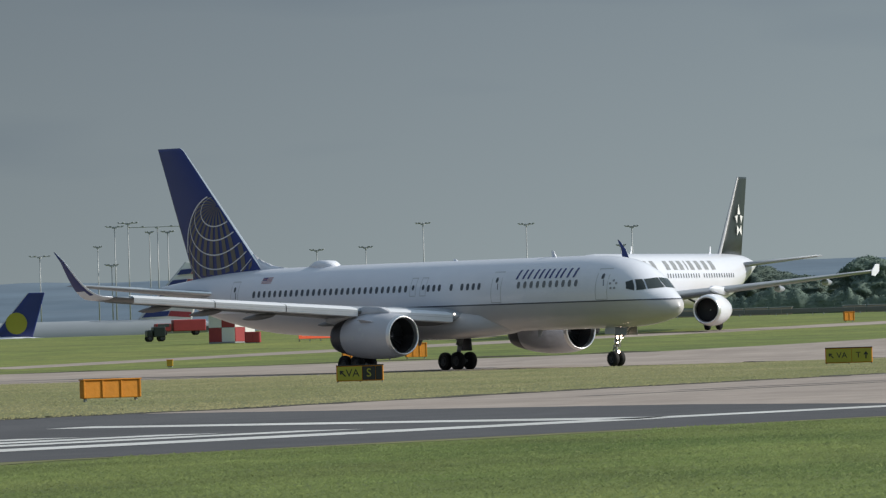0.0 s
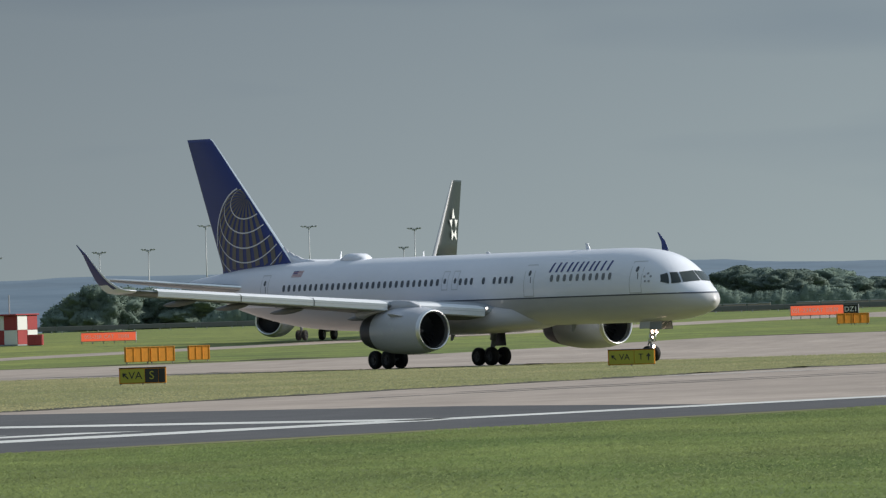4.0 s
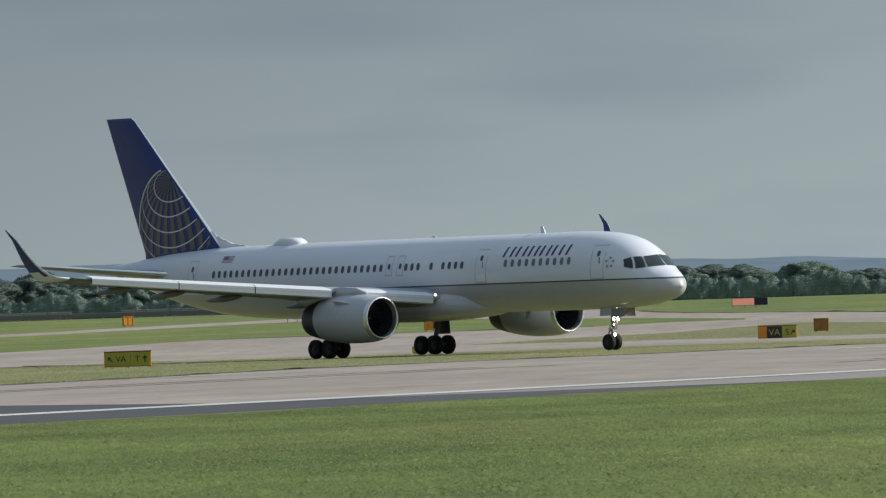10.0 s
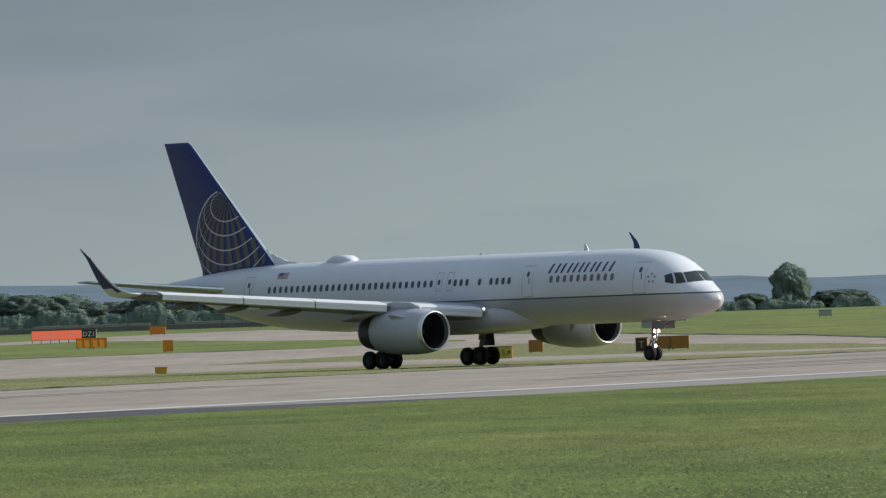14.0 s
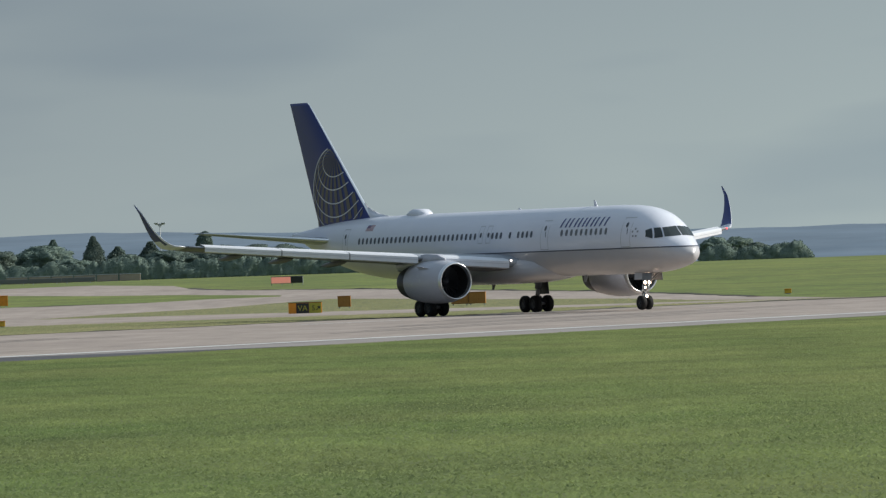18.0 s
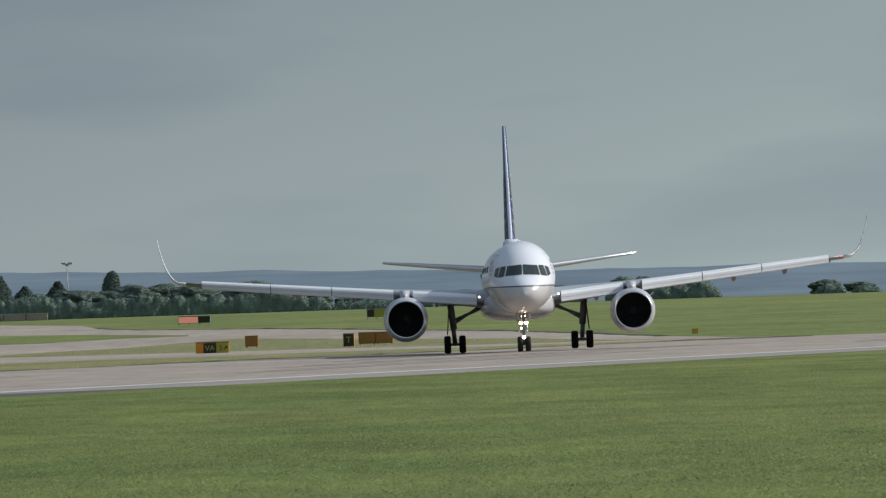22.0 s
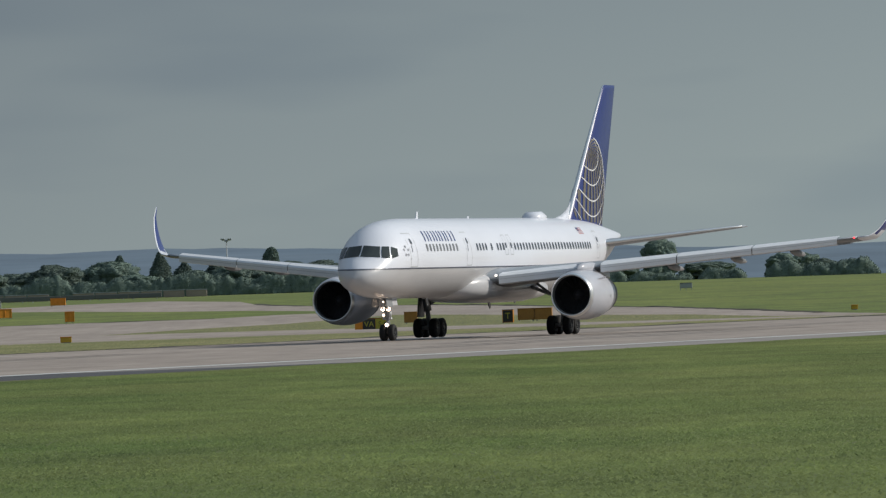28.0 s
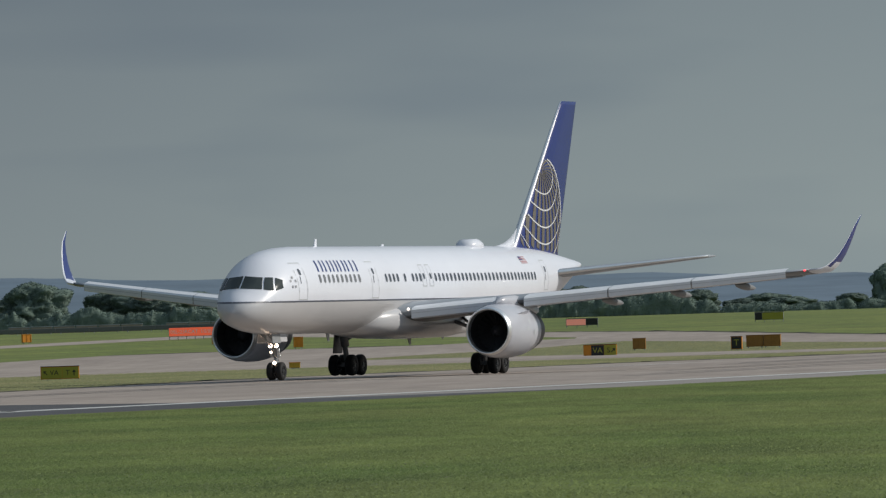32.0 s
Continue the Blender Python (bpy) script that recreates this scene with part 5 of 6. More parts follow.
def fin_mark(ob, Q, pts, side, material, label, off=0.34, name="fin_mark"):
    bm = bmesh.new()
    bm.faces.new([bm.verts.new(Q(x, side * off, z)) for x, z in pts])
    part(name, bm, material, ob, label)


def white_jet():
    ob, Q, skin = jet("white_airliner", "white airliner with charcoal tail, taxiing on far taxiway", 49.0,
                      (M["green_black"], "charcoal tail fin with white star", M["white"], "white gloss fuselage"), span=15.8)
    for side in (1, -1):
        for a in range(5):
            b = radians(90 + 72 * a)
            cx, cz = 39.7, 8.3
            tip = (cx + 1.0 * math.cos(b), cz + 1.35 * math.sin(b))
            base = (cx + 0.42 * math.cos(b), cz + 0.56 * math.sin(b))
            px_, pz = -math.sin(b) * 0.34, math.cos(b) * 0.34
            fin_mark(ob, Q, [tip, (base[0] + px_, base[1] + pz), (base[0] - px_, base[1] - pz)], side, M["line_white"], "white star point", name="star_point")
        # plain lettering blocks along the fuselage
        xs = [9.0, 10.7, 12.4, 14.1, 17.2, 18.9, 20.5, 22.1, 23.0, 24.7, 26.4, 28.1]
        for q, x in enumerate(xs):
            w = 0.3 if q == 7 else 0.9
            bm = bmesh.new()
            g = [[bm.verts.new(skin(x + w * i / 2, 4.60 + 0.68 * j / 2, side, 0.03)) for i in range(3)] for j in range(3)]
            for j in range(2):
                for i in range(2):
                    bm.faces.new((g[j][i], g[j][i + 1], g[j + 1][i + 1], g[j + 1][i]))
            part("lettering_block", bm, M["star_grey"], ob, "dark grey lettering block")
    for x in (14, 33):
        bm = bmesh.new()
        loft(bm, [[Q(x, -0.03, 5.8), Q(x, 0.03, 5.8), Q(x + 0.4, 0.03, 5.8), Q(x + 0.4, -0.03, 5.8)], [Q(x + 0.3, -0.01, 6.4), Q(x + 0.3, 0.01, 6.4), Q(x + 0.5, 0.01, 6.4), Q(x + 0.5, -0.01, 6.4)]])
        part("blade_antenna", bm, M["white"], ob)
    return ob


WHITE_JET = white_jet()


def parked_jets():
    ob, Q, skin = jet("parked_airliner", "parked airliner with dark blue tail and yellow disc", 35.6,
                      (M["blue"], "dark blue tail fin", M["white"], "white fuselage"), wheels=False)
    for side in (1, -1):
        fin_mark(ob, Q, [(38.9 + 1.5 * math.cos(2 * math.pi * i / 20), 7.6 + 1.5 * math.sin(2 * math.pi * i / 20)) for i in range(20)], side, M["yellow"], "yellow disc", 0.36, "disc")
    ob.matrix_basis = pose(-201.9, 1118, gxy(-203, 1118) - 0.3, 0, 0, 182)
    ob, Q, skin = jet("parked_airliner", "parked silver airliner with red and blue striped tail", 56.0,
                      (M["line_white"], "striped tail fin", M["wall_grey"], "silver grey fuselage"), wheels=False)
    for side in (1, -1):
        for q in range(5):
            z = 6.0 + q * 1.1
            x0 = float(np.interp(z, [5.4, 11.76], [35.3, 40.8]))
            xm = float(np.interp(z, [5.4, 11.76], [38.2, 41.9]))
            x1 = float(np.interp(z, [5.4, 11.76], [40.8, 42.7]))
            fin_mark(ob, Q, [(x0, z), (xm, z + 0.1), (xm + 0.3, z + 0.65), (x0 + 0.5, z + 0.55)], side, M["blue"], "blue tail stripe", 0.42, "tail_stripe")
            fin_mark(ob, Q, [(xm + 0.05, z + 0.1), (x1, z - 0.1), (x1 + 0.15, z + 0.45), (xm + 0.35, z + 0.65)], side, M["red"], "red tail stripe", 0.42, "tail_stripe")
    ob.matrix_basis = pose(-227.0, 1328, gxy(-227, 1328) - 1.2, 0, 0, 186)


parked_jets()


# ---- airfield signs ----
def text_mesh(text, size, depth=0.006):
    cu = bpy.data.curves.new("lettering", "FONT")
    cu.body, cu.size, cu.extrude, cu.align_x, cu.align_y = text, size, depth, "CENTER", "CENTER"
    cu.resolution_u = 3
    ob = bpy.data.objects.new("lettering", cu)
    scene.collection.objects.link(ob)
    dg = bpy.context.evaluated_depsgraph_get()
    me = bpy.data.meshes.new_from_object(ob.evaluated_get(dg))
    bpy.data.objects.remove(ob)
    return me


def arrow_mesh(size, turn):
    bm = bmesh.new()
    m = Matrix.Rotation(radians(turn), 4, "Z")
    s = size
    pts = [(-0.07 * s, -0.45 * s), (0.07 * s, -0.45 * s), (0.07 * s, 0.12 * s), (0.26 * s, 0.02 * s), (0.26 * s, 0.16 * s), (0, 0.48 * s), (-0.26 * s, 0.16 * s), (-0.26 * s, 0.02 * s), (-0.07 * s, 0.12 * s)]
    lo = [bm.verts.new(m @ Vector((x, y, 0))) for x, y in pts]
    hi = [bm.verts.new(m @ Vector((x, y, 0.012))) for x, y in pts]
    bm.faces.new(hi)
    for i in range(len(pts)):
        j = (i + 1) % len(pts)
        bm.faces.new((lo[i], lo[j], hi[j], hi[i]))
    return finish(bm, "arrow")


FACE = Matrix.Rotation(radians(90), 4, "X")    # lettering stands upright, facing -y


def sign(x, y, turn, width, height, panels, label, name="taxiway_sign", case=None, depth=0.28, lift=0.07):
    """A box sign on short legs, its front towards -y. panels: (share, face, ink, [(text or arrow angle, place, size)])."""
    ob = thing(name, label, "sign", "airfield signs", m=pose(x, y, gz(y) , 0, 0, turn))
    b = rbox(0, depth / 2, lift + height / 2, width, depth, height, 0.025, 2)
    part("casing", b, case or M["orange"], ob, "" if case is None else "casing")
    part("top_trim", rbox(0, depth / 2, lift + height + 0.012, width + 0.02, depth + 0.05, 0.04, 0.008, 1), M["black"], ob, "black top trim")
    n = max(2, round(width / 0.9))
    for i in range(n + 1):
        px_ = -width / 2 + 0.06 + (width - 0.12) * i / n
        part("leg", rbox(px_, depth / 2, lift / 2, 0.06, 0.12, lift, 0.008, 1), M["mast"], ob)
        part("rib", rbox(px_, depth + 0.012, lift + height / 2, 0.05, 0.03, height * 0.96, 0.006, 1), M["orange"] if case is None else case, ob)
    x0 = -width / 2 + 0.04
    ww = width - 0.08
    for share, face, ink, marks in panels:
        w = ww * share
        panel = part("sign_panel", rbox(x0 + w / 2, -0.012, lift + height / 2, w - 0.02, 0.03, height - 0.08, 0.008, 1), face, ob, "yellow sign panel" if face is M["yellow"] else "")
        for what, at, size in marks:
            me = text_mesh(what, size) if isinstance(what, str) else arrow_mesh(size * 0.9, what)
            me.materials.append(ink)
            p = part("lettering" if isinstance(what, str) else "arrow", me, None, panel)
            p.matrix_basis = Matrix.Translation((x0 + w * at, -0.03, lift + height / 2)) @ FACE
        x0 += w
    return ob


YB, BY, RW = (M["yellow"], M["black"]), (M["black"], M["yellow"]), (M["red_sign"], M["line_white"])
sign(-60.7, 493, 6, 2.0, 0.66, [(0.55, *YB, [(45, 0.22, 0.42), ("VA", 0.62, 0.46)]), (0.30, *BY, [("S", 0.5, 0.5)]), (0.15, M["black"], M["black"], [])],
     "yellow and black taxiway sign on dry grass, worn casing")
sign(-44.6, 545, 4, 2.25, 0.72, [(0.56, *YB, [(45, 0.2, 0.38), ("VA", 0.62, 0.40)]), (0.44, *YB, [("T", 0.34, 0.40), (0, 0.72, 0.42)])],
     "yellow taxiway sign with black letters on dry grass")
sign(-16.7, 689, 0, 2.45, 0.86, [(0.22, M["orange"], M["orange"], []), (0.40, *BY, [("VA", 0.5, 0.56)]), (0.38, *YB, [("S", 0.36, 0.54), (-45, 0.74, 0.5)])],
     "black and yellow taxiway sign with orange end on grass")
sign(-6.9, 708, -8, 0.85, 0.95, [(1.0, *BY, [("T", 0.5, 0.66)])], "small black taxiway sign with yellow letter on grass")


def back_sign(x, y, turn, width, height, label, parts=1, lift=0.12, mat_=None):
    """The ribbed orange back of a sign."""
    ob = thing("sign_casing", label, "sign", "airfield signs", m=pose(x, y, gz(y), 0, 0, turn))
    mt = mat_ or M["orange"]
    w = width / parts
    for q in range(parts):
        cx = -width / 2 + w * (q + 0.5)
        part("casing", rbox(cx, 0, lift + height / 2, w - 0.04, 0.28, height, 0.03, 2), mt, ob)
        n = max(2, round(w / 0.62))
        for i in range(n + 1):
            rx = cx - w / 2 + 0.06 + (w - 0.12) * i / n
            part("rib", rbox(rx, -0.155, lift + height / 2, 0.06, 0.04, height * 0.94, 0.008, 1), mt, ob)
        for sx in (-1, 1):
            part("leg", rbox(cx + sx * (w / 2 - 0.15), 0, lift / 2, 0.07, 0.12, lift, 0.008, 1), M["mast"], ob)
    part("top_rail", rbox(0, -0.02, lift + height + 0.02, width, 0.34, 0.04, 0.01, 1), mt, ob)
    return ob


back_sign(-54.9, 396, 35, 2.1, 0.58, "ribbed orange back of taxiway sign on grass")
back_sign(-95.6, 740, 30, 3.7, 1.0, "long ribbed orange sign back beside taxiway", 2)
back_sign(-92.6, 743, 30, 1.6, 0.95, "short ribbed orange sign back beside taxiway")
back_sign(-54.4, 850, 20, 2.7, 0.78, "ribbed orange sign back on far grass", 2)
back_sign(-45.4, 806, 12, 0.85, 0.85, "square orange sign back on far grass")
# this one and the next use the orange with shade painted in
back_sign(-14.5, 723, -4, 1.05, 0.80, "brownish orange sign back on grass", mat_=M["shaded_orange"])
back_sign(-4.9, 716, -10, 2.7, 0.85, "long brownish orange sign back on grass", 2, mat_=M["shaded_orange"])
back_sign(-77.8, 912, 30, 1.0, 0.75, "small orange box with marker post on grass")
back_sign(-55.2, 960, 0, 1.6, 0.7, "orange sign back on far grass")
for x, y, w, hgt in ((-36.0, 634, 0.75, 0.34), (19.5, 720, 0.5, 0.3), (-108.7, 736, 0.42, 0.42)):
    ob = thing("marker_box", "small yellow marker box on the grass", "marker box", "marker boxes", m=pose(x, y, gz(y), 0, 0, 5))
    part("box_body", rbox(0, 0, hgt / 2 + 0.06, w, 0.35, hgt, 0.03, 2), M["box_yellow"], ob)
    part("box_lid", rbox(0, 0, hgt + 0.08, w + 0.05, 0.40, 0.05, 0.012, 1), M["orange"], ob)
    part("base_plate", rbox(0, 0, 0.03, w * 0.8, 0.30, 0.06, 0.01, 1), M["mast"], ob)

GREY = M["mast"]
sign(-60.5, 905, 0, 5.9, 0.88, [(0.78, *RW, [("05L-23R", 0.215, 0.50), ("CAT", 0.51, 0.50), ("I/II/III", 0.79, 0.50)]), (0.22, M["black"], M["line_white"], [("DZ1", 0.5, 0.6)])], "long red runway holding sign with black end panel", "runway_sign", GREY, 0.3, 0.3)
sign(-119.0, 880, 0, 4.7, 0.76, [(1.0, *RW, [("05L-23R", 0.22, 0.44), ("CAT", 0.51, 0.44), ("I/II/III", 0.78, 0.44)])], "long red runway sign on far grass", "runway_sign", GREY, 0.3, 0.2)
sign(-23.6, 905, 0, 3.1, 0.66, [(0.62, M["pale_sign"], M["line_white"], []), (0.38, M["black"], M["yellow"], [])], "red and black runway sign on far grass", "runway_sign", GREY, 0.3, 0.2)
sign(-5.6, 905, 0, 2.8, 0.75, [(0.25, M["black"], M["yellow"], []), (0.75, *YB, [])], "yellow and black sign seen on far rise", "runway_sign", GREY, 0.3, 0.2)
sign(8.4, 905, 0, 1.2, 0.50, [(1.0, M["wall_grey"], M["black"], [])], "small grey sign on the grass rise", "grey_sign", GREY, 0.2, 0.2)


# ---- hut with red and white squares ----
def hut():
    ob = thing("equipment_hut", "red and white chequered equipment hut on far grass", "hut", m=pose(-127.6, 884, gz(884), 0, 0, -35))
    part("hut_core", rbox(0, 0, 1.33, 3.0, 2.4, 2.5, 0.02, 1), M["wall_grey"], ob)
    for i in range(2):
        for j in range(2):
            part("front_panel", rbox(-0.76 + i * 1.52, -1.23, 0.72 + j * 1.22, 1.5, 0.06, 1.2, 0.015, 1), M["red"] if (i + j) % 2 == 0 else M["line_white"], ob)
            part("side_panel", rbox(1.53, -0.61 + i * 1.22, 0.72 + j * 1.22, 0.06, 1.2, 1.2, 0.015, 1), M["red"] if (i + j) % 2 == 0 else M["line_white"], ob)
    part("roof", rbox(-0.25, -0.1, 2.63, 3.9, 2.9, 0.12, 0.03, 1), M["red"], ob, "red flat roof")
    part("base", rbox(0, 0, 0.06, 3.1, 2.5, 0.12, 0.02, 1), M["wall_grey"], ob)
    bm = bmesh.new()
    rod(bm, (-0.9, 0.4, 2.6), (-0.9, 0.4, 4.3), 0.06, 0.04)
    part("aerial_pole", bm, M["mast"], ob)
    ob = thing("fire_cabinet", "red cabinet beside the chequered hut", "cabinet", m=pose(-125.2, 880, gz(880)))
    part("cabinet_body", rbox(0, 0, 0.5, 1.3, 0.7, 0.9, 0.04, 2), M["red"], ob)
    part("cabinet_door", rbox(-0.3, -0.36, 0.5, 0.55, 0.03, 0.8, 0.01, 1), M["red"], ob)
    part("cabinet_door", rbox(0.3, -0.36, 0.5, 0.55, 0.03, 0.8, 0.01, 1), M["red"], ob)
    part("cabinet_foot", rbox(0, 0, 0.04, 1.1, 0.6, 0.08, 0.01, 1), M["mast"], ob)


hut()


# ---- floodlight masts ----
def mast(x, y, top, wide=2.6, name="floodlight_mast"):
    z0 = gz(y)
    ob = thing(name, "tall slim grey floodlight mast", "mast", "floodlight masts", m=pose(x, y, z0, 0, 0, random.uniform(-20, 20)))
    h2 = top - z0
    bm = bmesh.new()
    rod(bm, (0, 0, 0), (0, 0, h2), 0.15 if top > 15 else 0.11, 0.09 if top > 15 else 0.06, 10)
    part("pole", bm, M["mast"], ob, "", True)
    bm = bmesh.new()
    rod(bm, (-wide / 2, 0, h2 - 0.15), (wide / 2, 0, h2 - 0.15), 0.08)
    arm = part("crossarm", bm, M["mast"], ob)
    bm = bmesh.new()
    bmesh.ops.create_cone(bm, cap_ends=True, segments=16, radius1=min(0.5, wide * 0.2), radius2=min(0.5, wide * 0.2), depth=0.2, matrix=Matrix.Translation((0, 0, h2 - 0.35)))
    part("head_ring", bm, M["mast"], ob)
    for s in (-1, -0.5, 0.5, 1):
        part("floodlight", rbox(s * wide / 2, -0.1, h2 + 0.02, min(0.5, wide * 0.2), 0.4, 0.18, 0.04, 1), M["wall_grey"], arm)


for x, top, w in ((-342.1, 21.9, 4), (-330, 23.5, 1.6), (-326.4, 27.5, 3.4), (-323.6, 28.2, 4), (-327.2, 19.7, 2.5), (-317.5, 27.3, 12), (-319.2, 26.2, 1.6), (-315.4, 26.2, 2.5), (-284.7, 21.5, 2.6),
                  (-274.6, 21.8, 2.6), (-262.7, 26.3, 2.8), (-241.5, 25.5, 3.0), (-219.9, 24.4, 2.6), (-222.2, 20.6, 1.8), (-306, 21.0, 2.2)):
    mast(x, 1998, top, w)
mast(-57.7, 1465, 13.0, 1.5)


# ---- trees ----
def ball(fine):
    bm = bmesh.new()
    bmesh.ops.create_icosphere(bm, subdivisions=fine, radius=1.0)
    out = [v.co.copy() for v in bm.verts], [[v.index for v in f.verts] for f in bm.faces]
    bm.free()
    return out


FINE_BALL = ball(5)


def crown_mesh(seed, kind):
    """One uneven crown with hollows and boughs, set about with small leaf clumps; unit height."""
    rnd = random.Random(seed)
    ph = Vector((seed * 7.3, seed * 3.1, 0))
    vs = []
    for v in FINE_BALL[0]:
        up = (v.z + 1) / 2
        flat = math.hypot(v.x, v.y)
        c, s = (v.x / flat, v.y / flat) if flat > 1e-6 else (1.0, 0.0)
        if kind == "poplar":
            r, k = 0.20 * (1 - up) ** 0.40 * min(1.0, up * 6 + 0.2), 0.5
        elif kind == "cone":
            r, k = 0.34 * (1 - up) ** 0.98 * min(1.0, up * 6 + 0.25), 0.95
        else:
            r, k = 0.46 * min(1.0, flat * 1.12), 1.0
        q = Vector((c * r * 2.2, s * r * 2.2, v.z * 1.15))
        if kind != "round":
            q = Vector((c * 0.8, s * 0.8, up * 5))
        n = k * (0.44 * noise.noise(q * 1.5 + ph) + 0.24 * noise.noise(q * 3.4 + ph) + 0.14 * noise.noise(q * 7.5 + ph)) + 0.06 * noise.noise(q * 17 + ph)
        vs.append(Vector((c * r * (1 + n), s * r * (1 + n), max(0.02, 0.50 + v.z * 0.48 * (1 + (0.55 * n if kind == "round" else 0.15 * n))))))
    fs = [list(f) for f in FINE_BALL[1]]
    count = len(fs)
    for _ in range(9000):
        f = fs[rnd.randrange(count)]
        a, b, c = (vs[i] for i in f)
        nrm = (b - a).cross(c - a)
        if nrm.length < 1e-9:
            continue
        out = nrm.normalized()
        nrm = (out + 0.8 * Vector((rnd.gauss(0, 1), rnd.gauss(0, 1), rnd.gauss(0, 1)))).normalized()
        o = (a + b + c) / 3 + out * rnd.uniform(0.0, 0.03)
        u = nrm.orthogonal().normalized()
        v = nrm.cross(u)
        t, sz = rnd.uniform(0, 6.28), rnd.uniform(0.009, 0.019)
        u, v = u * math.cos(t) + v * math.sin(t), v * math.cos(t) - u * math.sin(t)
        k = len(vs)
        vs += [o + u * sz, o + v * sz * 0.7, o - u * sz, o - v * sz * 0.7]
        fs.append([k, k + 1, k + 2, k + 3])
    me = bpy.data.meshes.new("crown")
    me.from_pydata([tuple(v) for v in vs], [], fs)
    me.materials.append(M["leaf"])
    for q in me.polygons:
        q.use_smooth = True
    return me


def trunk_mesh(seed):
    rnd = random.Random(seed)
    bm = bmesh.new()
    rod(bm, (0, 0, 0), (0, 0, 0.45), 0.035, 0.022, 8)
    for i in range(6):
        a = i * 1.05 + rnd.uniform(-0.3, 0.3)
        rod(bm, (0, 0, 0.22 + 0.04 * i), (0.24 * math.cos(a), 0.24 * math.sin(a), 0.45 + 0.06 * i), 0.016, 0.006, 6)
    rod(bm, (0, 0, 0.42), (0.02, 0.01, 0.85), 0.022, 0.006, 6)
    return finish(bm, "trunk")


CROWNS = {k: [crown_mesh(s, k) for s in r] for k, r in (("round", range(10, 17)), ("cone", range(20, 23)), ("poplar", range(30, 32)))}
TRUNK = trunk_mesh(5)
TRUNK.materials.append(M["bark"])


def tree(x, y, height, half, kind, i):
    ob = thing("tree", {"round": "dark green broadleaf tree with rounded crown", "cone": "dark green pointed tree in the tree line", "poplar": "slim dark green poplar in the tree line"}[kind], "tree", "tree line",
               m=pose(x, y, gxy(x, y) - 0.1, 0, 0, (i * 67) % 360))
    height += dip(x, y)
    unit = {"round": 0.50, "cone": 0.30, "poplar": 0.22}[kind]
    sx = half / unit
    t = part("trunk", TRUNK, None, ob)
    t.scale = (sx, sx, height) if kind == "round" else (sx * 0.4, sx * 0.4, height * 0.8)
    c = part("crown", CROWNS[kind][i % len(CROWNS[kind])], None, ob)
    c.scale = (sx, sx, height)


TREES = [(-104.5, 6.4, 3.5, 0), (-109.5, 4.6, 3.0, 0), (-114, 4.4, 3.0, 0), (-95.7, 5.4, 3.2, 0), (-91.5, 4.6, 2.6, 0), (-88.1, 4.9, 2.6, 0), (-84.4, 4.5, 2.6, 0), (-81, 3.6, 2.2, 0), (-79, 3.7, 2.1, 0),
         (-75.6, 3.4, 2.1, 0), (-71.6, 4.5, 2.5, 0), (-68.8, 3.4, 2.0, 0), (-64.7, 4.9, 2.5, 0), (-64.0, 5.6, 1.6, 1), (-58.2, 5.8, 1.7, 1), (-60.4, 3.0, 1.9, 0), (-55.2, 4.4, 1.9, 1), (-53.5, 3.2, 1.8, 0),
         (-51.0, 4.9, 2.2, 1), (-48.6, 3.7, 1.8, 0), (-46.4, 3.3, 2.0, 0), (-43.6, 6.0, 1.15, 2), (-43.9, 3.5, 1.8, 0), (-40.3, 3.8, 2.3, 0), (-36.9, 4.0, 2.5, 0), (-32.3, 3.6, 2.2, 0), (-29.0, 3.0, 2.0, 0),
         (-24.8, 3.8, 2.4, 0), (-21.9, 2.6, 1.8, 0), (-17.7, 3.1, 2.1, 0), (24.4, 2.2, 1.9, 0), (27.6, 2.3, 2.0, 0), (29.8, 1.3, 1.6, 0), (33.8, 1.3, 1.9, 0), (51.5, 1.0, 1.9, 0), (55.8, 0.6, 1.8, 0), (16.2, 1.6, 2.4, 0), (-4.8, 1.6, 2.2, 0), (-11.4, 1.6, 1.4, 0),
         (-120.0, 5.4, 3.8, 0), (-126, 5.6, 3.4, 0), (-132, 4.6, 3.2, 0), (-168, 4.8, 3.8, 0), (-172.5, 5.8, 3.8, 0), (-177.5, 4.4, 4.0, 0), (-224.4, 3.1, 3.0, 0),
         (8.2, 4.6, 2.2, 0), (3.5, 1.4, 2.0, 0), (13.5, 1.3, 2.4, 0), (-8.0, 2.2, 2.2, 0), (-140, 3.6, 3.0, 0), (-148, 3.4, 3.0, 0), (-156, 3.6, 3.2, 0), (-162, 4.0, 3.4, 0)]
for i, (x, hgt, half, kind) in enumerate(TREES):
    tree(x, 1250 + ((i * 37) % 23) - 11, hgt + (0.9 if x > 0 else 0.3), half * (1.05 if x > 0 else 1.5 if half < 3 else 1.2), ("round", "cone", "poplar")[kind], i)


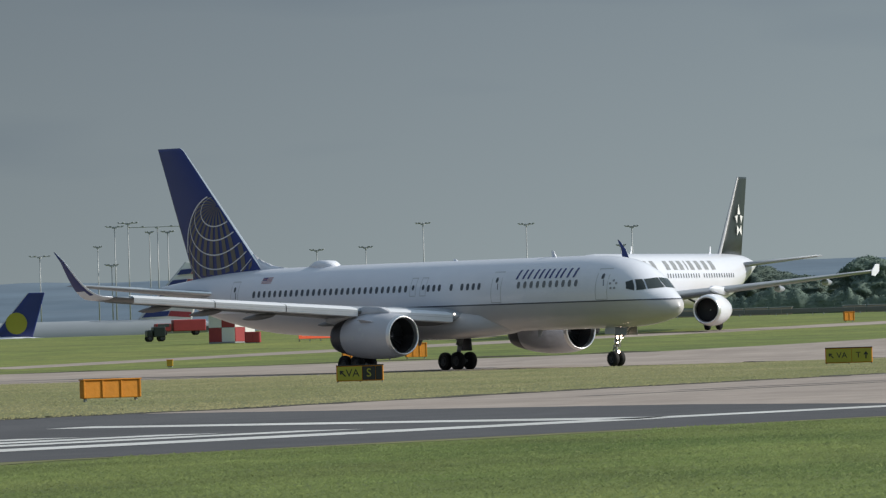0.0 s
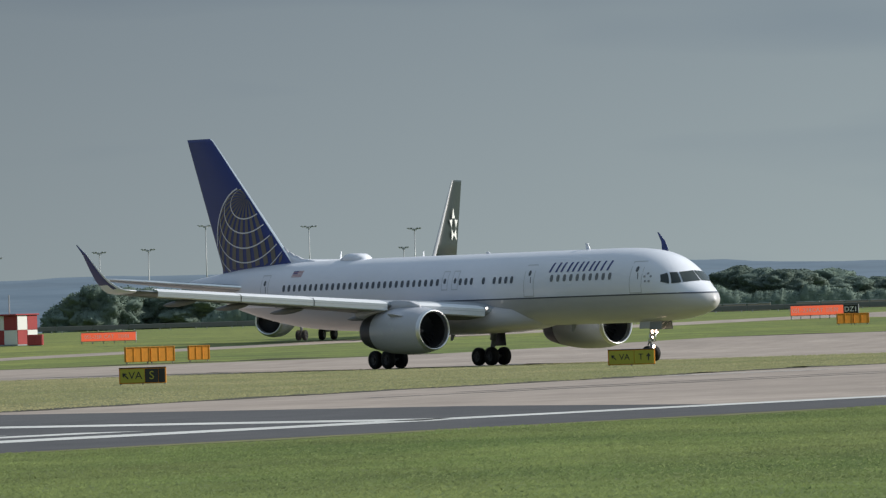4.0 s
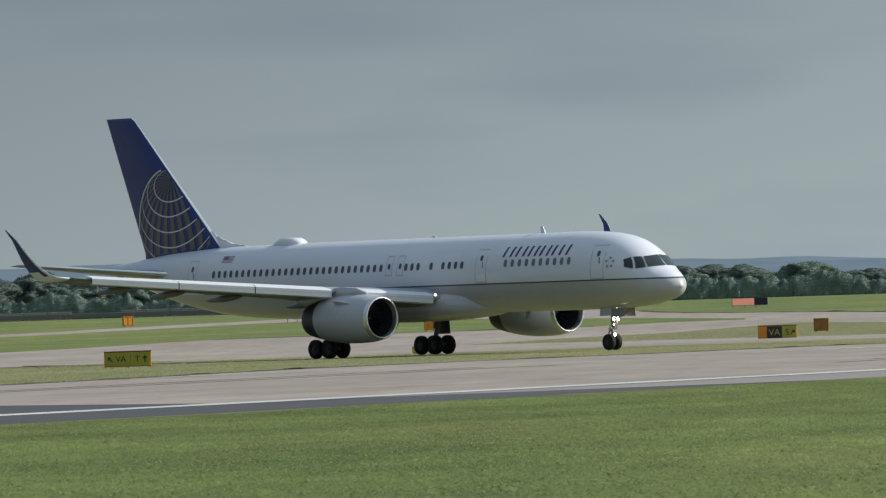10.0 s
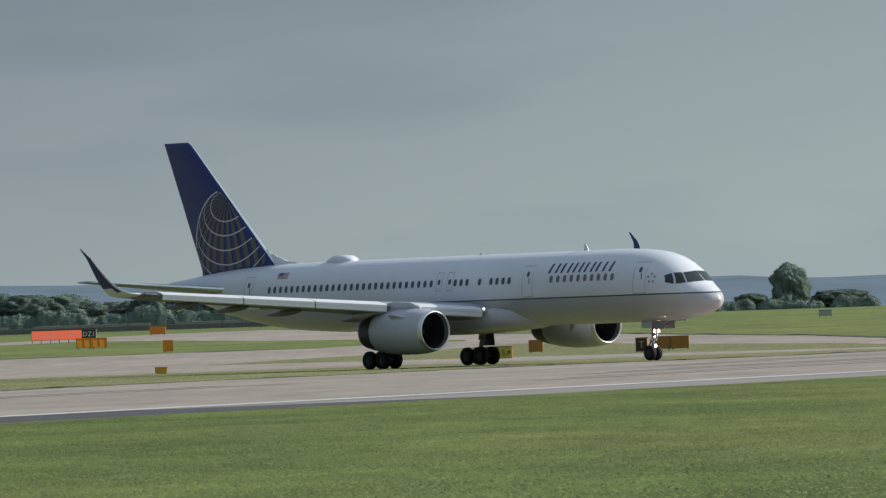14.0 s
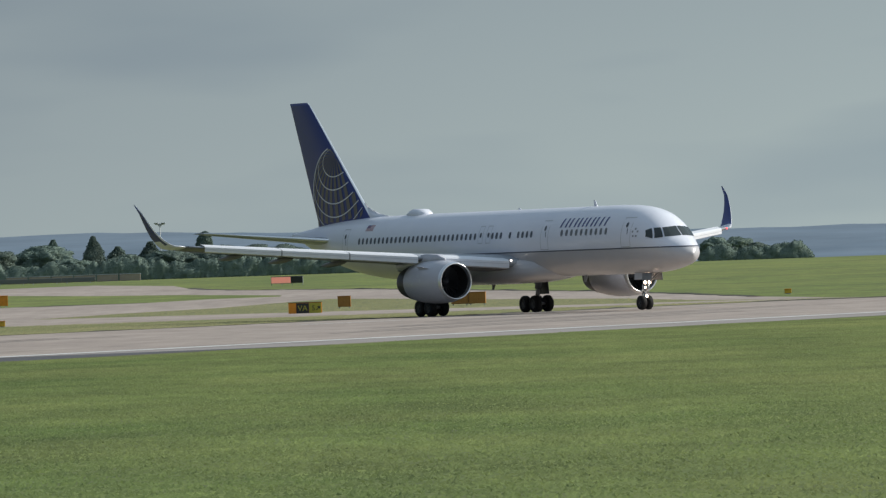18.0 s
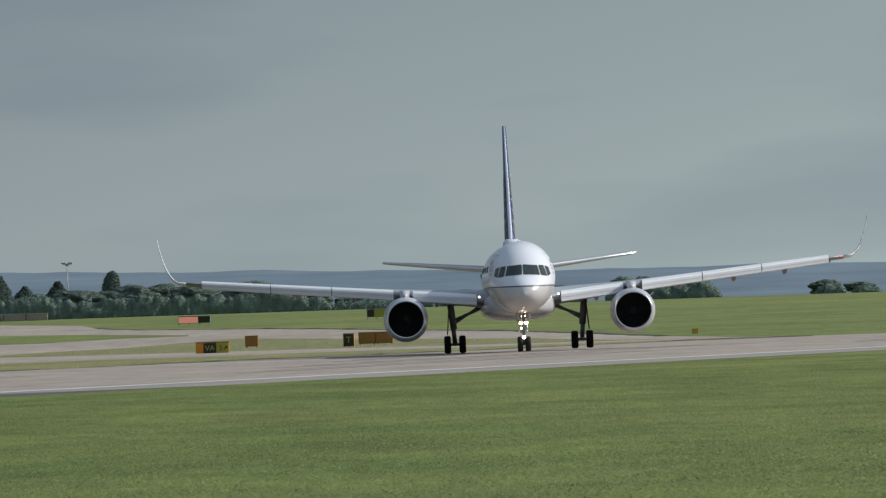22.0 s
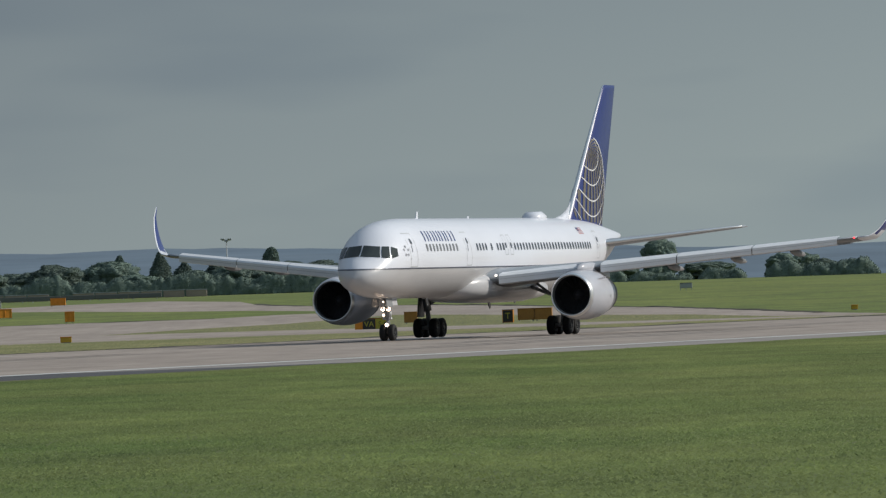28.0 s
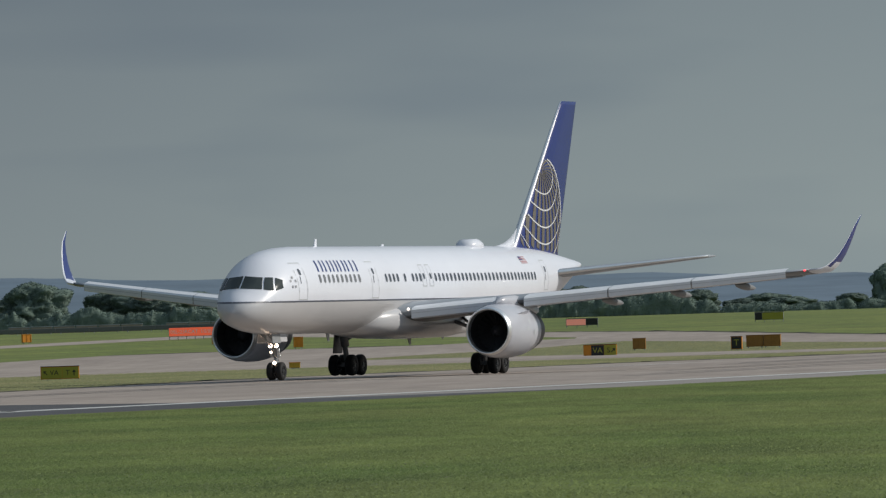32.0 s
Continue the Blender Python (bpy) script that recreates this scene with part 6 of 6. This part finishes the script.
# a low hedge of scrub along the foot of the tree line
def scrub():
    """Runs of scrub: uneven banks set about with small leaf clumps. x from, x to, height."""
    rnd = random.Random(77)
    vs, fs = [], []
    for x0, x1, tall in ((-160, -14, 2.5), (-14, 4, 1.1), (4, 12.5, 1.3), (13.2, 19.5, 1.5), (21.8, 37, 1.9), (49.3, 53.4, 1.1), (54.2, 58, 0.9)):
        n, k, base = int((x1 - x0) / 0.22), 16, len(vs)
        for i in range(n + 1):
            x = x0 + (x1 - x0) * i / n
            ends = math.sqrt(max(0.02, min(1.0, min(x - x0, x1 - x) / (0.9 * tall))))
            top = tall * ends * (1 + 0.50 * noise.noise((x * 0.16, 0, 0)) + 0.36 * noise.noise((x * 0.5, 2, 0)) + 0.18 * noise.noise((x * 1.7, 5, 0)))
            for j in range(k + 1):
                a = math.pi * j / k
                d = Vector((0, -math.cos(a), math.sin(a)))
                q = Vector((x, d.y * 2.0, d.z * top))
                m = 0.42 * noise.noise(q * 0.8) + 0.26 * noise.noise(q * 2.1) + 0.16 * noise.noise(q * 5.0)
                vs.append(Vector((x + 0.3 * noise.noise(q * 1.9 + Vector((9, 0, 0))), 1234 + d.y * (1.4 + m), gz(1234) - 0.1 + max(0.0, d.z * (top + 0.5 * m * ends)))))
        for i in range(n):
            for j in range(k):
                c = base + i * (k + 1) + j
                fs.append([c, c + 1, c + k + 2, c + k + 1])
    count = len(fs)
    for _ in range(70000):
        f = fs[rnd.randrange(count)]
        p, q, r = vs[f[0]], vs[f[1]], vs[f[2]]
        out = (r - p).cross(q - p)
        if out.length < 1e-9 or p.y > 1235:
            continue
        out.normalize()
        nrm = (out + 0.8 * Vector((rnd.gauss(0, 1), rnd.gauss(0, 1), rnd.gauss(0, 1)))).normalized()
        o = (p + r) / 2 + out * rnd.uniform(0.0, 0.16)
        u = nrm.orthogonal().normalized()
        v = nrm.cross(u)
        t, sz = rnd.uniform(0, 6.28), rnd.uniform(0.05, 0.12)
        u, v = u * math.cos(t) + v * math.sin(t), v * math.cos(t) - u * math.sin(t)
        c = len(vs)
        vs += [o + u * sz, o + v * sz * 0.7, o - u * sz, o - v * sz * 0.7]
        fs.append([c, c + 1, c + 2, c + 3])
    me = bpy.data.meshes.new("scrub")
    me.from_pydata([tuple(v) for v in vs], [], fs)
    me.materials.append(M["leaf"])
    for q in me.polygons:
        q.use_smooth = True
    tagged(new("scrub", me), "dense dark green scrub along the tree line", "shrub", "", "stuff")


scrub()


# ---- low wall, sheds and barrier ----
def far_wall():
    for i in range(26):
        if i in (5, 6, 13, 19):
            continue
        x = -124 + i * 2.9
        ob = thing("wall_panel", "pale concrete wall panel at the foot of the trees", "wall", "far wall panels", m=pose(x, 1205, gz(1205)))
        part("slab", rbox(0, 0, 0.42, 2.7, 0.2, 0.84, 0.04, 1), M["concrete"], ob)
        part("coping", rbox(0, 0, 0.88, 2.8, 0.3, 0.08, 0.02, 1), M["wall_grey"], ob)
    for i in range(30):
        x = -170 + i * 4.0
        ob = thing("crash_barrier", "dark grey barrier along the far airfield road", "barrier", "barriers", m=pose(x, 1120, gz(1120)))
        part("rail", rbox(0, 0, 0.45, 3.96, 0.08, 0.5, 0.03, 1), M["dark_rail"], ob)
        for s in (-1.4, 1.4):
            part("post", rbox(s, 0.08, 0.35, 0.12, 0.08, 0.7, 0.01, 1), M["mast"], ob)
    ob = thing("shed", "small white shed beside distant bushes", "shed", m=pose(26.0, 1235, gz(1235)))
    part("shed_wall", rbox(0, 0, 0.8, 1.0, 1.0, 1.6, 0.02, 1), M["line_white"], ob)
    part("shed_roof", rbox(0, 0, 1.65, 1.15, 1.15, 0.1, 0.02, 1), M["wall_grey"], ob)


far_wall()


def ground_vehicles():
    """Red and white apron vehicles by the parked airliners."""
    for x, y, w, hgt, mt, lab in ((-148.5, 985, 5.0, 1.1, M["red"], "low red apron truck"), (-140.0, 965, 3.2, 1.7, M["line_white"], "white apron van"), (-139.8, 918, 1.7, 0.9, M["green_black"], "dark green apron tug")):
        ob = thing("apron_vehicle", lab + " near parked airliners", "truck", m=pose(x, y, gz(y), 0, 0, 15))
        part("cab", rbox(-w * 0.33, 0, 0.4 + hgt * 0.35, w * 0.3, 2.2, hgt * 0.7, 0.12, 2), mt, ob)
        part("windscreen", rbox(-w * 0.33, -1.11, 0.45 + hgt * 0.5, w * 0.22, 0.04, hgt * 0.26, 0.01, 1), M["glass"], ob)
        part("load_box", rbox(w * 0.17, 0, 0.4 + hgt * 0.5, w * 0.62, 2.3, hgt, 0.08, 2), mt, ob)
        for sx in (-0.32, 0.3):
            for sy in (-1.0, 1.0):
                q = wheel_part("wheel", WHEEL, ob, "", (w * sx, sy, 0.31))
                q.scale = (0.6, 0.6, 0.6)


ground_vehicles()


# ---- motion ----
JET_START, JET_HEADING = (-89.5, 873.0), -102.0

def roll_angle(rows):
    """Metres rolled by each row."""
    d, out = 0.0, [0.0]
    for a, b in zip(rows[:-1], rows[1:]):
        d += math.hypot(b[1] - a[1], b[2] - a[2])
        out.append(d)
    return out


def motions():
    rows = []
    for t, x, y, hd, bk in TAXI:
        z = 0.02 + 3.66 * abs(math.sin(radians(bk)))
        rows.append((t, pose(x, y, z, bk, 0, hd)))
    walk(AIRLINER, rows)
    ts = [r[0] for r in TAXI]
    run = roll_angle(TAXI)
    for w, r in ROLLERS:
        step = 2 if r > 0.45 else 1
        keys = []
        at = w.location.copy()
        for f in range(0, 961, step):
            d = float(np.interp(f / 30, ts, run))
            keys.append((f / 30, Matrix.Translation(at) @ Matrix.Rotation(d / r, 4, "Y")))
        walk(w, keys)

    # the white airliner comes on along the far taxiway and leaves the view
    jet_rows = []
    for t in np.arange(0, 32.01, 1.0):
        d = 4.6 * t
        a = radians(JET_HEADING)
        x, y = JET_START[0] + d * math.cos(a), JET_START[1] + d * math.sin(a)
        jet_rows.append((float(t), x, y))
    walk(WHITE_JET, [(t, pose(x, y, gz(y) + 0.03, 0, 0, JET_HEADING)) for t, x, y in jet_rows])
    for w, r in JET_ROLLERS:
        at = w.location.copy()
        walk(w, [(f / 30, Matrix.Translation(at) @ Matrix.Rotation(4.6 * f / 30 / r, 4, "Y")) for f in range(0, 961, 3)])


motions()
